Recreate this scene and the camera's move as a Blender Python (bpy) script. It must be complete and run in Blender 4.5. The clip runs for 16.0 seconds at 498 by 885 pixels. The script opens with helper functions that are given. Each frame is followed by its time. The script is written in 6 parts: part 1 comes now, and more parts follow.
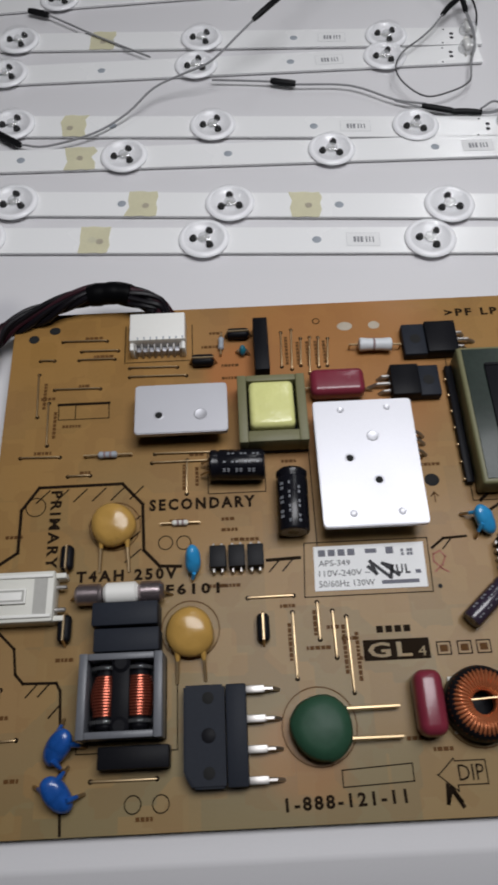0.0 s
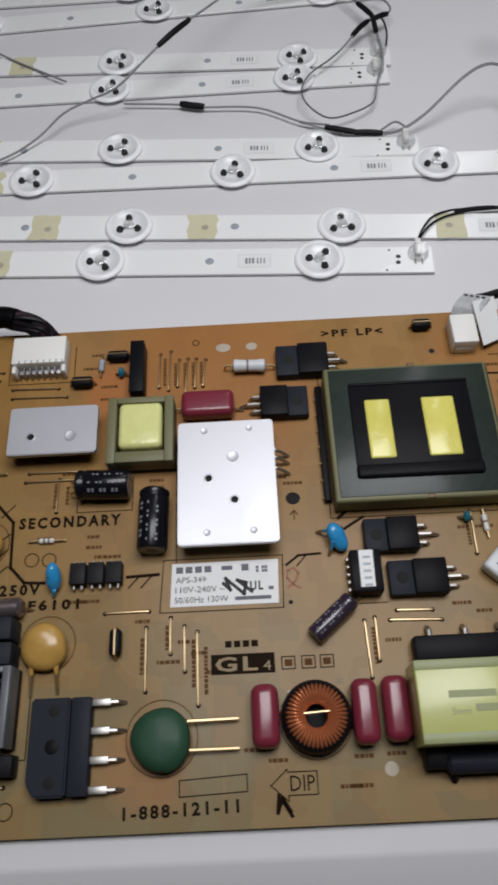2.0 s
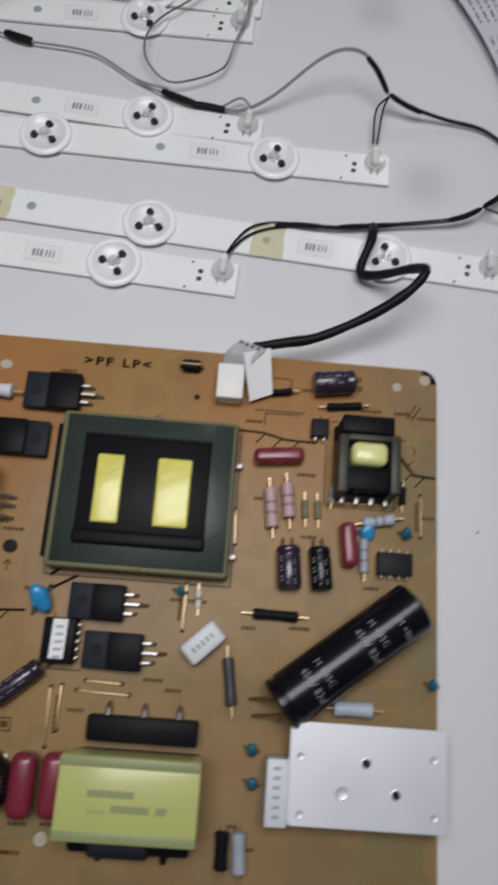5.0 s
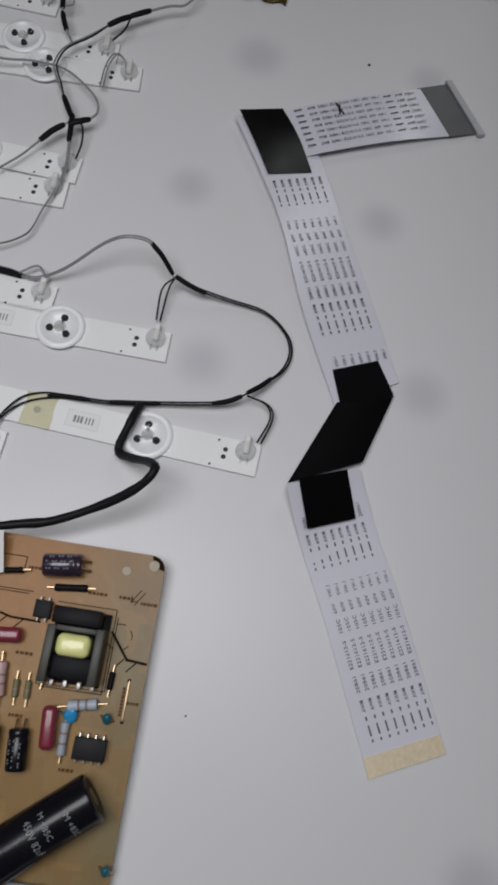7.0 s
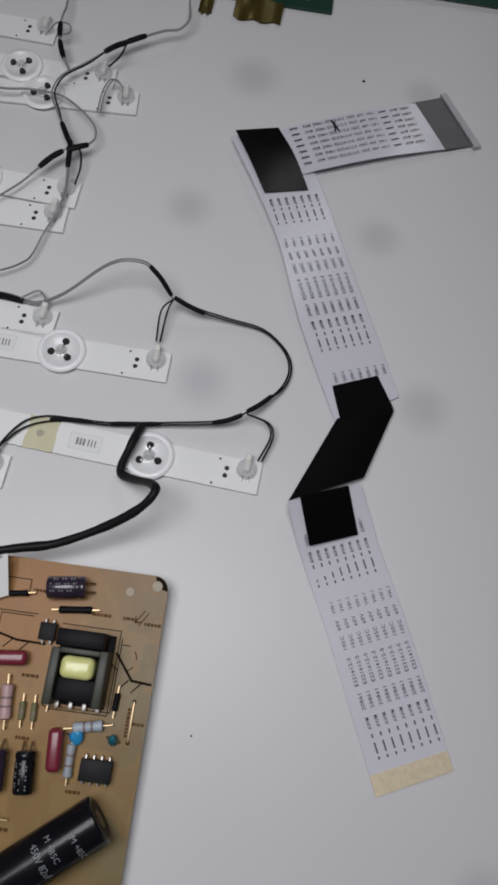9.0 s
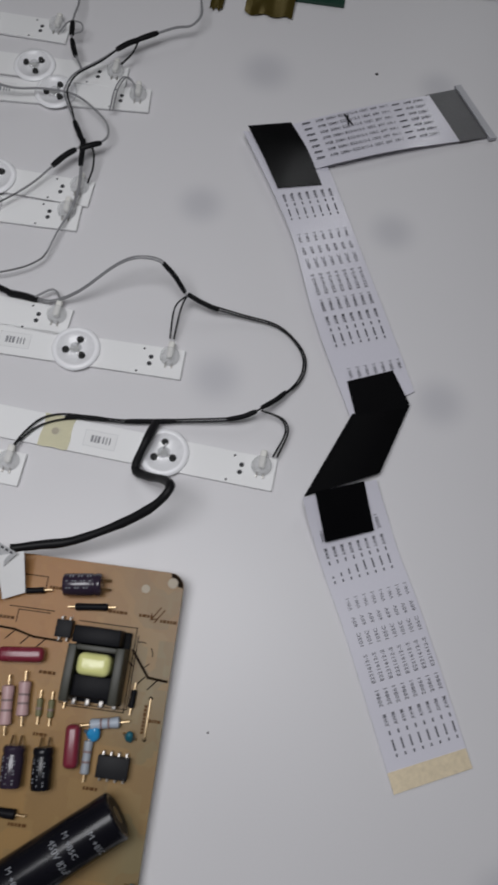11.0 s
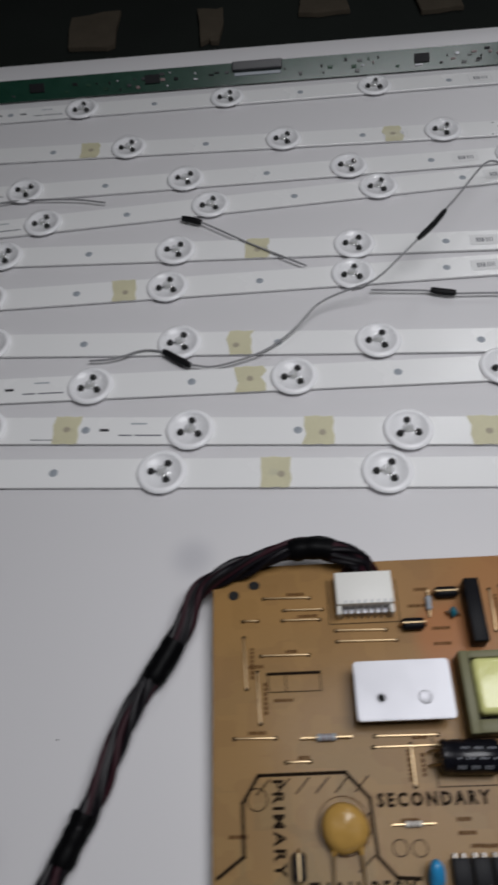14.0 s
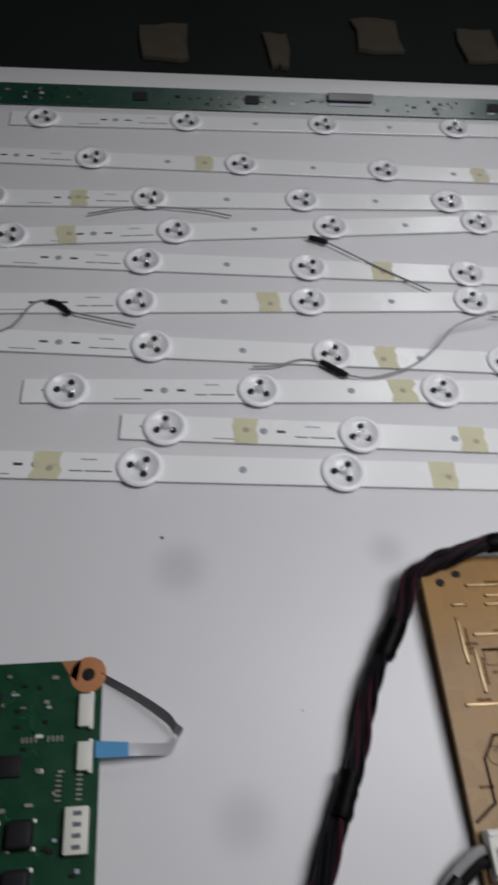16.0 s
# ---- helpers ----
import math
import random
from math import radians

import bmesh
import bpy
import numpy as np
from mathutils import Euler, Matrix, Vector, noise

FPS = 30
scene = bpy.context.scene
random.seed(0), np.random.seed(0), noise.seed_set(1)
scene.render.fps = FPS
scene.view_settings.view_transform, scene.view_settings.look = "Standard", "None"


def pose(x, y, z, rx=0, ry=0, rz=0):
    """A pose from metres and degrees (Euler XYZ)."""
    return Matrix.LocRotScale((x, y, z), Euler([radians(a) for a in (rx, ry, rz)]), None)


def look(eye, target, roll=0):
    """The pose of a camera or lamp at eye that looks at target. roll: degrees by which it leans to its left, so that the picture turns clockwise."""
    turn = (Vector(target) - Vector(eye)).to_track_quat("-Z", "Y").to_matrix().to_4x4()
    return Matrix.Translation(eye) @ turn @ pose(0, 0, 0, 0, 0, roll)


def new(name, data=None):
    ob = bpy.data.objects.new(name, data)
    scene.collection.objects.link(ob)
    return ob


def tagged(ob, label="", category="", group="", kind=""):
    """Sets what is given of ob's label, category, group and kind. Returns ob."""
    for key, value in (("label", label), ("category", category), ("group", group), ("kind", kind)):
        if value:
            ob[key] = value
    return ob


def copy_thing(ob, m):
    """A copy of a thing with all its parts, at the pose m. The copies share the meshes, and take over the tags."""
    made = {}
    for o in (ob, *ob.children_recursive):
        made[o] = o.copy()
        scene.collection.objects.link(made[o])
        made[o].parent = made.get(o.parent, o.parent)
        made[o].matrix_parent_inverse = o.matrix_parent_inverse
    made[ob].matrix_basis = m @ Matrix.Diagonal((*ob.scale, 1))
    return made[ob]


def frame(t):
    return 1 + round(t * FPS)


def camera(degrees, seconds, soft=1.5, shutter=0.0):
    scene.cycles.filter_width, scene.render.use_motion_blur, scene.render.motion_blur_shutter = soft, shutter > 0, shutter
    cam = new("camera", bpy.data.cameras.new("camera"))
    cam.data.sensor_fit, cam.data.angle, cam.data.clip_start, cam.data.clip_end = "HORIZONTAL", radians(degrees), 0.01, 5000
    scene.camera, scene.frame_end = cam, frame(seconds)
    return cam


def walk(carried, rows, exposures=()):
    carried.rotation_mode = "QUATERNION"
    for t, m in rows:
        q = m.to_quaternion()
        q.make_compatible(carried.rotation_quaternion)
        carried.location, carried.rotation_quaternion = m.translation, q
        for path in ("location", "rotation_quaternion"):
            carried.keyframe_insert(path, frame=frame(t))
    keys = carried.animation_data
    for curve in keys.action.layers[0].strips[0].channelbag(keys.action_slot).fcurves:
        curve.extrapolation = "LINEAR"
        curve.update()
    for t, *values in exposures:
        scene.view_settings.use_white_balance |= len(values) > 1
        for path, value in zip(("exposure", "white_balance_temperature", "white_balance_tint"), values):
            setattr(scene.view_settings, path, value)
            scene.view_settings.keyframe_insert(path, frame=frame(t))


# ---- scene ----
cam = camera(38.5, 16.0, soft=3.2, shutter=0.6)
PATH = [
    (0, (0.02, -0.001, 0.186), (-0.106, 0.955, -1.566), -1.9),
    (0.5, (0.029, 0.0, 0.188), (-0.093, 0.956, -1.564), -1.8),
    (1, (0.04, 0.0, 0.189), (-0.074, 0.971, -1.556), -1.5),
    (1.5, (0.052, 0.002, 0.189), (-0.069, 0.959, -1.563), -1.9),
    (2, (0.062, 0.005, 0.194), (-0.101, 0.958, -1.557), -4.1),
    (2.5, (0.071, 0.006, 0.194), (-0.073, 0.926, -1.576), -2.8),
    (3, (0.084, 0.008, 0.192), (-0.007, 0.886, -1.603), 0.1),
    (3.2, (0.09, 0.01, 0.192), (-0.001, 0.878, -1.608), -0.1),
    (5.3, (0.13, 0.081, 0.211), (0.124, 0.697, -1.692), 13.7),
    (5.5, (0.138, 0.088, 0.215), (0.152, 0.711, -1.686), 16.3),
    (6, (0.158, 0.104, 0.221), (0.164, 0.706, -1.686), 16.2),
    (6.5, (0.17, 0.124, 0.234), (0.191, 0.754, -1.664), 19.0),
    (7, (0.183, 0.134, 0.242), (0.175, 0.795, -1.646), 16.7),
    (7.5, (0.184, 0.14, 0.241), (0.183, 0.771, -1.657), 17.4),
    (8, (0.189, 0.138, 0.24), (0.186, 0.784, -1.653), 16.7),
    (8.5, (0.191, 0.139, 0.241), (0.111, 0.795, -1.646), 9.3),
    (8.7, (0.187, 0.138, 0.245), (0.134, 0.808, -1.639), 11.8),
    (10.8, (0.191, 0.14, 0.244), (0.052, 0.795, -1.641), 4.3),
    (11, (0.188, 0.138, 0.244), (0.087, 0.791, -1.644), 7.3),
    (11.5, (0.177, 0.135, 0.242), (0.074, 0.784, -1.647), 6.8),
    (12, (0.15, 0.122, 0.238), (0.009, 0.842, -1.623), 2.0),
    (12.5, (0.089, 0.093, 0.221), (-0.028, 1.004, -1.556), 2.7),
    (13, (0.036, 0.077, 0.206), (-0.178, 1.064, -1.52), -4.4),
    (13.5, (-0.002, 0.061, 0.207), (-0.248, 1.098, -1.485), -5.8),
    (14, (-0.034, 0.046, 0.214), (-0.287, 1.143, -1.439), -7.0),
    (14.5, (-0.062, 0.032, 0.214), (-0.266, 1.17, -1.418), -5.8),
    (15, (-0.086, 0.02, 0.22), (-0.153, 1.182, -1.407), 0.7),
    (15.5, (-0.113, 0.013, 0.231), (-0.064, 1.169, -1.4), 5.5),
    (16, (-0.141, 0.021, 0.235), (-0.088, 1.153, -1.413), 8.1),
]
EXPOSURES = [(0, -0.06), (3.2, -0.06), (5.4, -0.24), (6.2, -0.37), (7.0, -0.36), (8.7, -0.35), (11.0, -0.36), (11.5, -0.46), (12.2, -0.58), (13.5, -0.42), (14.5, -0.18), (16, -0.08)]
# the whole plan is turned so that the circuit board lies along x
TURN = pose(0, 0, 0, 0, 0, -8.4)
walk(cam, [(t, TURN @ look(eye, target, roll)) for t, eye, target, roll in PATH], EXPOSURES)

# ---- light ----
world = bpy.data.worlds.new("room_air")
scene.world = world
world.use_nodes = True
world.node_tree.nodes["Background"].inputs[0].default_value = (0.86, 0.92, 1.0, 1)
world.node_tree.nodes["Background"].inputs[1].default_value = 0.30


def area_lamp(name, m, sx, sy, watts, colour):
    data = bpy.data.lights.new(name, "AREA")
    data.shape, data.size, data.size_y, data.energy, data.color = "RECTANGLE", sx, sy, watts, colour
    ob = new(name, data)
    ob.matrix_world = m
    return ob


area_lamp("ceiling_tube_light", look((0.70, 1.75, 1.6), (0.03, 0.28, 0)), 0.13, 1.0, 3.9, (0.97, 0.98, 1.0))
# added lamp, no such source known; it sets the brightness fall-off over the board
area_lamp("added_fill_light", look((0.11, 0.125, 0.46), (0.085, 0.12, 0)), 0.18, 0.30, 1.9, (0.965, 0.97, 1.0))


# ---- materials ----
def nodes_of(m):
    m.use_nodes = True
    return m.node_tree.nodes, m.node_tree.links, m.node_tree.nodes["Principled BSDF"]


def mat(name, colour, rough=0.5, metal=0.0, vary=0.12, bump=0.05, grain=900.0, blotch=60.0, coat=0.0, spec=0.35, alpha=None):
    """A surface with fine grain and broad blotches; grain and blotch are per metre."""
    m = bpy.data.materials.new(name)
    n, l, b = nodes_of(m)
    tc = n.new("ShaderNodeTexCoord")
    fine, broad = n.new("ShaderNodeTexNoise"), n.new("ShaderNodeTexNoise")
    fine.inputs["Scale"].default_value, broad.inputs["Scale"].default_value = grain, blotch
    fine.inputs["Detail"].default_value, broad.inputs["Detail"].default_value = 2, 4
    mix = n.new("ShaderNodeMix")
    mix.data_type = "RGBA"
    c = Vector(colour)
    mix.inputs[6].default_value = (*(c * (1 - vary)), 1)
    mix.inputs[7].default_value = (*[min(1, x * (1 + vary)) for x in c], 1)
    add = n.new("ShaderNodeMath")
    add.operation = "MULTIPLY_ADD"
    add.inputs[1].default_value, add.inputs[2].default_value = 0.4, 0.0
    sum_ = n.new("ShaderNodeMath")
    sum_.operation = "MULTIPLY_ADD"
    sum_.inputs[1].default_value = 0.6
    for t in (fine, broad):
        l.new(tc.outputs["Object"], t.inputs["Vector"])
    l.new(fine.outputs["Fac"], add.inputs[0])
    l.new(broad.outputs["Fac"], sum_.inputs[0])
    l.new(add.outputs[0], sum_.inputs[2])
    l.new(sum_.outputs[0], mix.inputs[0])
    l.new(mix.outputs[2], b.inputs["Base Color"])
    rr = n.new("ShaderNodeMapRange")
    rr.inputs[3].default_value, rr.inputs[4].default_value = max(0.02, rough - 0.1), min(1, rough + 0.1)
    l.new(broad.outputs["Fac"], rr.inputs[0])
    l.new(rr.outputs[0], b.inputs["Roughness"])
    b.inputs["Metallic"].default_value = metal
    b.inputs["Specular IOR Level"].default_value = spec
    b.inputs["Coat Weight"].default_value = coat
    b.inputs["Coat Roughness"].default_value = 0.15
    if alpha is not None:
        b.inputs["Alpha"].default_value = alpha
    if bump:
        bp = n.new("ShaderNodeBump")
        bp.inputs["Strength"].default_value, bp.inputs["Distance"].default_value = bump, 0.0004
        l.new(fine.outputs["Fac"], bp.inputs["Height"])
        l.new(bp.outputs[0], b.inputs["Normal"])
    return m


def clear(name, tint, milk, gloss=0.12):
    """Thin clear moulded plastic: mostly see-through, a little milky, glossy at the edges."""
    m = bpy.data.materials.new(name)
    m.use_nodes = True
    n, l = m.node_tree.nodes, m.node_tree.links
    n.clear()
    out, m1, m2 = n.new("ShaderNodeOutputMaterial"), n.new("ShaderNodeMixShader"), n.new("ShaderNodeMixShader")
    tr, df, gl, fr = n.new("ShaderNodeBsdfTransparent"), n.new("ShaderNodeBsdfDiffuse"), n.new("ShaderNodeBsdfGlossy"), n.new("ShaderNodeLayerWeight")
    tr.inputs[0].default_value = (*tint, 1)
    df.inputs[0].default_value = (0.85, 0.86, 0.88, 1)
    gl.inputs["Roughness"].default_value = gloss
    fr.inputs["Blend"].default_value = 0.25
    edge = n.new("ShaderNodeMath")
    edge.operation = "MULTIPLY_ADD"
    edge.inputs[1].default_value, edge.inputs[2].default_value = 0.14, 0.03
    l.new(fr.outputs["Facing"], edge.inputs[0])
    m1.inputs[0].default_value = milk
    l.new(tr.outputs[0], m1.inputs[1])
    l.new(df.outputs[0], m1.inputs[2])
    l.new(edge.outputs[0], m2.inputs[0])
    l.new(m1.outputs[0], m2.inputs[1])
    l.new(gl.outputs[0], m2.inputs[2])
    l.new(m2.outputs[0], out.inputs[0])
    return m


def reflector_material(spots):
    """Satin white plastic sheet with soft round grey spots."""
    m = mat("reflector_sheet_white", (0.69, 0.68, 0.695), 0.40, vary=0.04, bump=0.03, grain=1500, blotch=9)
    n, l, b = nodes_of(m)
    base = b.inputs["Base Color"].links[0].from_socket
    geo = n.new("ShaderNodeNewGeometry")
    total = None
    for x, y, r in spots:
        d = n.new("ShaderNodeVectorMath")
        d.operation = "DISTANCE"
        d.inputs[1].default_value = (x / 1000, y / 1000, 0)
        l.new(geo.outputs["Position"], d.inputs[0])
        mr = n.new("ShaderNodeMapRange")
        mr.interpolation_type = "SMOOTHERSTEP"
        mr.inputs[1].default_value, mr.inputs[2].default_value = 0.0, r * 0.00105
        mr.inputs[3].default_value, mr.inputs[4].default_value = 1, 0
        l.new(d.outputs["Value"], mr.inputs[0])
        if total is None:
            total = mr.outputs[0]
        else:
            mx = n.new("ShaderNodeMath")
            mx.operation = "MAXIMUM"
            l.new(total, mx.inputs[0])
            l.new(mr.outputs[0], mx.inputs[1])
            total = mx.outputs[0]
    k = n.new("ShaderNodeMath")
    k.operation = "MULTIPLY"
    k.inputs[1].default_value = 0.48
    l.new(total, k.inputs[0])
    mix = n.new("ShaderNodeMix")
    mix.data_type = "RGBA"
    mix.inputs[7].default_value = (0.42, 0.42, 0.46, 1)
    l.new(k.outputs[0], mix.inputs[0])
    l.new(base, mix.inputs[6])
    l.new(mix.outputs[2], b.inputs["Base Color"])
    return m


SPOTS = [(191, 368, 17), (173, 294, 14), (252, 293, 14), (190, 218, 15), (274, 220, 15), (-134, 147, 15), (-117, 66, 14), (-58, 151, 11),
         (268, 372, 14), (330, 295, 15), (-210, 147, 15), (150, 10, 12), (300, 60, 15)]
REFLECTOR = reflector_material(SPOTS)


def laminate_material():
    """Phenolic paper laminate: tan, going olive towards the front and the right margin."""
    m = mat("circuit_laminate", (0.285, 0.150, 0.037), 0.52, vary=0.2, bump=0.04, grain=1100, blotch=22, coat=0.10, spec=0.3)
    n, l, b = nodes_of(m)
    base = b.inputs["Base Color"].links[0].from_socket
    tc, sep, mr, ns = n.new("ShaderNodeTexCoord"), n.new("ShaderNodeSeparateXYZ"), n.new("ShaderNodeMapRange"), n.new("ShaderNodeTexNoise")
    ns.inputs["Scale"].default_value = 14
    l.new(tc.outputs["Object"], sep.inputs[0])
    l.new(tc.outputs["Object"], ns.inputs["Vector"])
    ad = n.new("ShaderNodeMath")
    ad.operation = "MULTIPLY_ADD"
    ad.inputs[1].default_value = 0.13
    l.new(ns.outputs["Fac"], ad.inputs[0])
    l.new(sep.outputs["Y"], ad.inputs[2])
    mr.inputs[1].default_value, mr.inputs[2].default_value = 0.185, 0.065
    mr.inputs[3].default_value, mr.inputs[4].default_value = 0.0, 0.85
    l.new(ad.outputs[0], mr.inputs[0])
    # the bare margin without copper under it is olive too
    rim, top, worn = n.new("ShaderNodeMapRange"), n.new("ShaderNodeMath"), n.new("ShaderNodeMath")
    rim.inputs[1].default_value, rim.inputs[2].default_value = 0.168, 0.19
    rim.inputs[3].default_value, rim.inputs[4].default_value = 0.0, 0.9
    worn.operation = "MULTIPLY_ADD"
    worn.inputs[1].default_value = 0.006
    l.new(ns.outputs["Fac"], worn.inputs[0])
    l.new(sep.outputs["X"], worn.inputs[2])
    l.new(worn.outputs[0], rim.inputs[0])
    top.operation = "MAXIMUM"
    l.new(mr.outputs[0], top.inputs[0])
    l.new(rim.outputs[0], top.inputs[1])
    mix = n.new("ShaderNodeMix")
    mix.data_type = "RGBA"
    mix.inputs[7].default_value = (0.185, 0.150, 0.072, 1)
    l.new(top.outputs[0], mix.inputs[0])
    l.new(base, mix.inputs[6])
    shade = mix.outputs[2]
    # copper areas on the far side show through the translucent laminate; the last, pinkish tint paints in gloss haze
    for scale, low, high, tint, k in ((85, 0.42, 0.5, (0.345, 0.185, 0.052), 0.3), (150, 0.55, 0.62, (0.20, 0.10, 0.027), 0.24), (11, 0.5, 0.66, (0.29, 0.155, 0.085), 0.35)):
        wob, cell, gate, show = n.new("ShaderNodeTexNoise"), n.new("ShaderNodeTexVoronoi"), n.new("ShaderNodeMapRange"), n.new("ShaderNodeMix")
        cell.distance = "CHEBYCHEV"
        cell.inputs["Scale"].default_value, wob.inputs["Scale"].default_value = scale, scale
        l.new(tc.outputs["Object"], cell.inputs["Vector"])
        l.new(tc.outputs["Object"], wob.inputs["Vector"])
        pick = n.new("ShaderNodeSeparateColor")
        l.new(cell.outputs["Color"], pick.inputs[0])
        gate.inputs[1].default_value, gate.inputs[2].default_value = low, high
        gate.inputs[3].default_value, gate.inputs[4].default_value = 0.0, k
        l.new(wob.outputs["Fac"] if scale < 20 else pick.outputs[0], gate.inputs[0])
        show.data_type = "RGBA"
        show.inputs[7].default_value = (*tint, 1)
        l.new(gate.outputs[0], show.inputs[0])
        l.new(shade, show.inputs[6])
        shade = show.outputs[2]
    # orange resin soaked in round the solder joints
    for x, y, r, k in ((0.019, 0.119, 0.013, 0.9), (0.050, 0.121, 0.045, 0.55), (0.030, 0.012, 0.014, 0.35), (0.14, 0.13, 0.03, 0.4)):
        d, fall, stain = n.new("ShaderNodeVectorMath"), n.new("ShaderNodeMapRange"), n.new("ShaderNodeMix")
        d.operation = "DISTANCE"
        d.inputs[1].default_value = (x, y, 0)
        l.new(tc.outputs["Object"], d.inputs[0])
        fall.interpolation_type = "SMOOTHSTEP"
        fall.inputs[1].default_value, fall.inputs[2].default_value = r * 0.5, r
        fall.inputs[3].default_value, fall.inputs[4].default_value = k, 0.0
        l.new(d.outputs["Value"], fall.inputs[0])
        stain.data_type = "RGBA"
        stain.inputs[7].default_value = (0.36, 0.135, 0.035, 1)
        l.new(fall.outputs[0], stain.inputs[0])
        l.new(shade, stain.inputs[6])
        shade = stain.outputs[2]
    l.new(shade, b.inputs["Base Color"])
    return m


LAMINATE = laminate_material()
LAMINATE_EDGE = mat("laminate_cut_edge", (0.42, 0.27, 0.12), 0.7)
INK = mat("screen_print_ink", (0.014, 0.008, 0.004), 0.7, vary=0.3, bump=0, spec=0.06)
INK_SOFT = mat("worn_screen_print", (0.10, 0.045, 0.014), 0.7, vary=0.35, bump=0, spec=0.1)
TIN = mat("tinned_wire", (0.46, 0.34, 0.20), 0.36, 0.9)
SOLDER = mat("solder_bright", (0.46, 0.44, 0.42), 0.45, 1.0, vary=0.25)
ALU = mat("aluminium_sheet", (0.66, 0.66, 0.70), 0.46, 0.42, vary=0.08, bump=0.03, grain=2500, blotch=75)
# same aluminium in a darker tone; the heatsink walls take it too
ALU_DARKER = mat("aluminium_sheet_darker", (0.48, 0.48, 0.51), 0.48, 0.5, vary=0.06, bump=0.08, grain=2500)
HOLE = mat("hole_dark", (0.01, 0.01, 0.01), 0.8, bump=0)
BLACK = mat("black_moulded_plastic", (0.008, 0.008, 0.010), 0.42, vary=0.3, spec=0.07)
GREY_BLACK = mat("dark_grey_epoxy", (0.020, 0.023, 0.031), 0.5, vary=0.25, spec=0.09)
SLEEVE = mat("black_capacitor_sleeve", (0.007, 0.007, 0.010), 0.25, vary=0.3, coat=0.15, spec=0.25)
PURPLE = mat("purple_capacitor_sleeve", (0.032, 0.022, 0.038), 0.25, vary=0.3, coat=0.5)
RED = mat("dark_red_dipped_epoxy", (0.19, 0.024, 0.042), 0.3, vary=0.2, coat=0.35)
MUSTARD = mat("mustard_dipped_epoxy", (0.47, 0.275, 0.07), 0.3, vary=0.22, coat=0.35, blotch=240, bump=0.3, grain=350)
BLUE = mat("blue_dipped_epoxy", (0.012, 0.075, 0.30), 0.28, vary=0.5, coat=0.5, blotch=260, bump=0.3, grain=400)
LIGHT_BLUE = mat("light_blue_dipped_epoxy", (0.03, 0.27, 0.55), 0.3, vary=0.15, coat=0.4)
TEAL = mat("teal_dipped_epoxy", (0.016, 0.13, 0.18), 0.35, vary=0.2)
GREEN_DISC = mat("green_varistor_epoxy", (0.020, 0.066, 0.036), 0.55, vary=0.25, blotch=150)
FERRITE = mat("green_painted_ferrite", (0.026, 0.036, 0.030), 0.35, vary=0.5, bump=0.14, spec=0.2, coat=0.12)
FERRITE_SIDE = mat("olive_ferrite_flange", (0.165, 0.158, 0.08), 0.5, vary=0.25)
DARK_CORE = mat("dark_olive_ferrite", (0.036, 0.036, 0.026), 0.45, vary=0.3)
YELLOW = mat("yellow_insulating_tape", (0.72, 0.66, 0.14), 0.28, vary=0.16, blotch=150, coat=0.4, bump=0.7, grain=260)
PALE_YELLOW = mat("pale_yellow_insulating_tape", (0.72, 0.72, 0.30), 0.26, vary=0.10, blotch=120, coat=0.4, bump=0.9, grain=240)
YELLOW_GREEN = mat("yellow_green_tape", (0.47, 0.49, 0.17), 0.33, vary=0.07, blotch=90, coat=0.3)
COPPER = mat("enamelled_copper", (0.60, 0.20, 0.085), 0.28, 0.6, vary=0.25)
WHITE_PLASTIC = mat("white_nylon", (0.80, 0.79, 0.75), 0.45, vary=0.05)
CREAM = mat("cream_nylon", (0.68, 0.67, 0.61), 0.45, vary=0.06)
PAPER = mat("white_paper_label", (0.80, 0.80, 0.80), 0.6, vary=0.04)
PRINT = mat("black_print", (0.03, 0.03, 0.035), 0.6, vary=0.2, bump=0)
GREY_PRINT = mat("grey_print", (0.13, 0.13, 0.16), 0.6, vary=0.2, bump=0)
GREY_BODY = mat("grey_resistor_body", (0.33, 0.36, 0.40), 0.4, vary=0.15)
WHITE_BODY = mat("white_resistor_body", (0.62, 0.64, 0.66), 0.4, vary=0.15)
PINK_BODY = mat("pink_resistor_body", (0.50, 0.33, 0.33), 0.4, vary=0.15)
BLUE_BODY = mat("pale_blue_resistor_body", (0.40, 0.45, 0.52), 0.4, vary=0.15)
STRIP_WHITE = mat("white_solder_mask", (0.87, 0.87, 0.87), 0.26, vary=0.03, bump=0.015, blotch=30, coat=0.15, spec=0.45)
STRIP_EDGE = mat("aluminium_strip_edge", (0.72, 0.72, 0.73), 0.45, 0.1)
TAPE_BEIGE = mat("aged_adhesive_tape", (0.80, 0.76, 0.54), 0.4, vary=0.14, blotch=110, alpha=0.66)
LENS_CLEAR = clear("clear_lens_plastic", (1.0, 1.0, 1.0), 0.02, 0.06)
LENS_RIM = mat("milky_lens_rim", (0.92, 0.92, 0.94), 0.3, vary=0.03, bump=0, coat=0.3)
NYLON_CLEAR = clear("translucent_nylon", (0.97, 0.97, 0.97), 0.24, 0.10)
LED_CHIP = mat("led_phosphor", (0.50, 0.50, 0.46), 0.4, vary=0.1)
WIRE_BLACK = mat("black_wire_insulation", (0.009, 0.009, 0.010), 0.45, vary=0.3, spec=0.15)
WIRE_GREY = mat("grey_wire_insulation", (0.25, 0.25, 0.26), 0.42, vary=0.2)
WIRE_BROWN = mat("brown_wire_insulation", (0.032, 0.009, 0.014), 0.45, vary=0.3, spec=0.12)
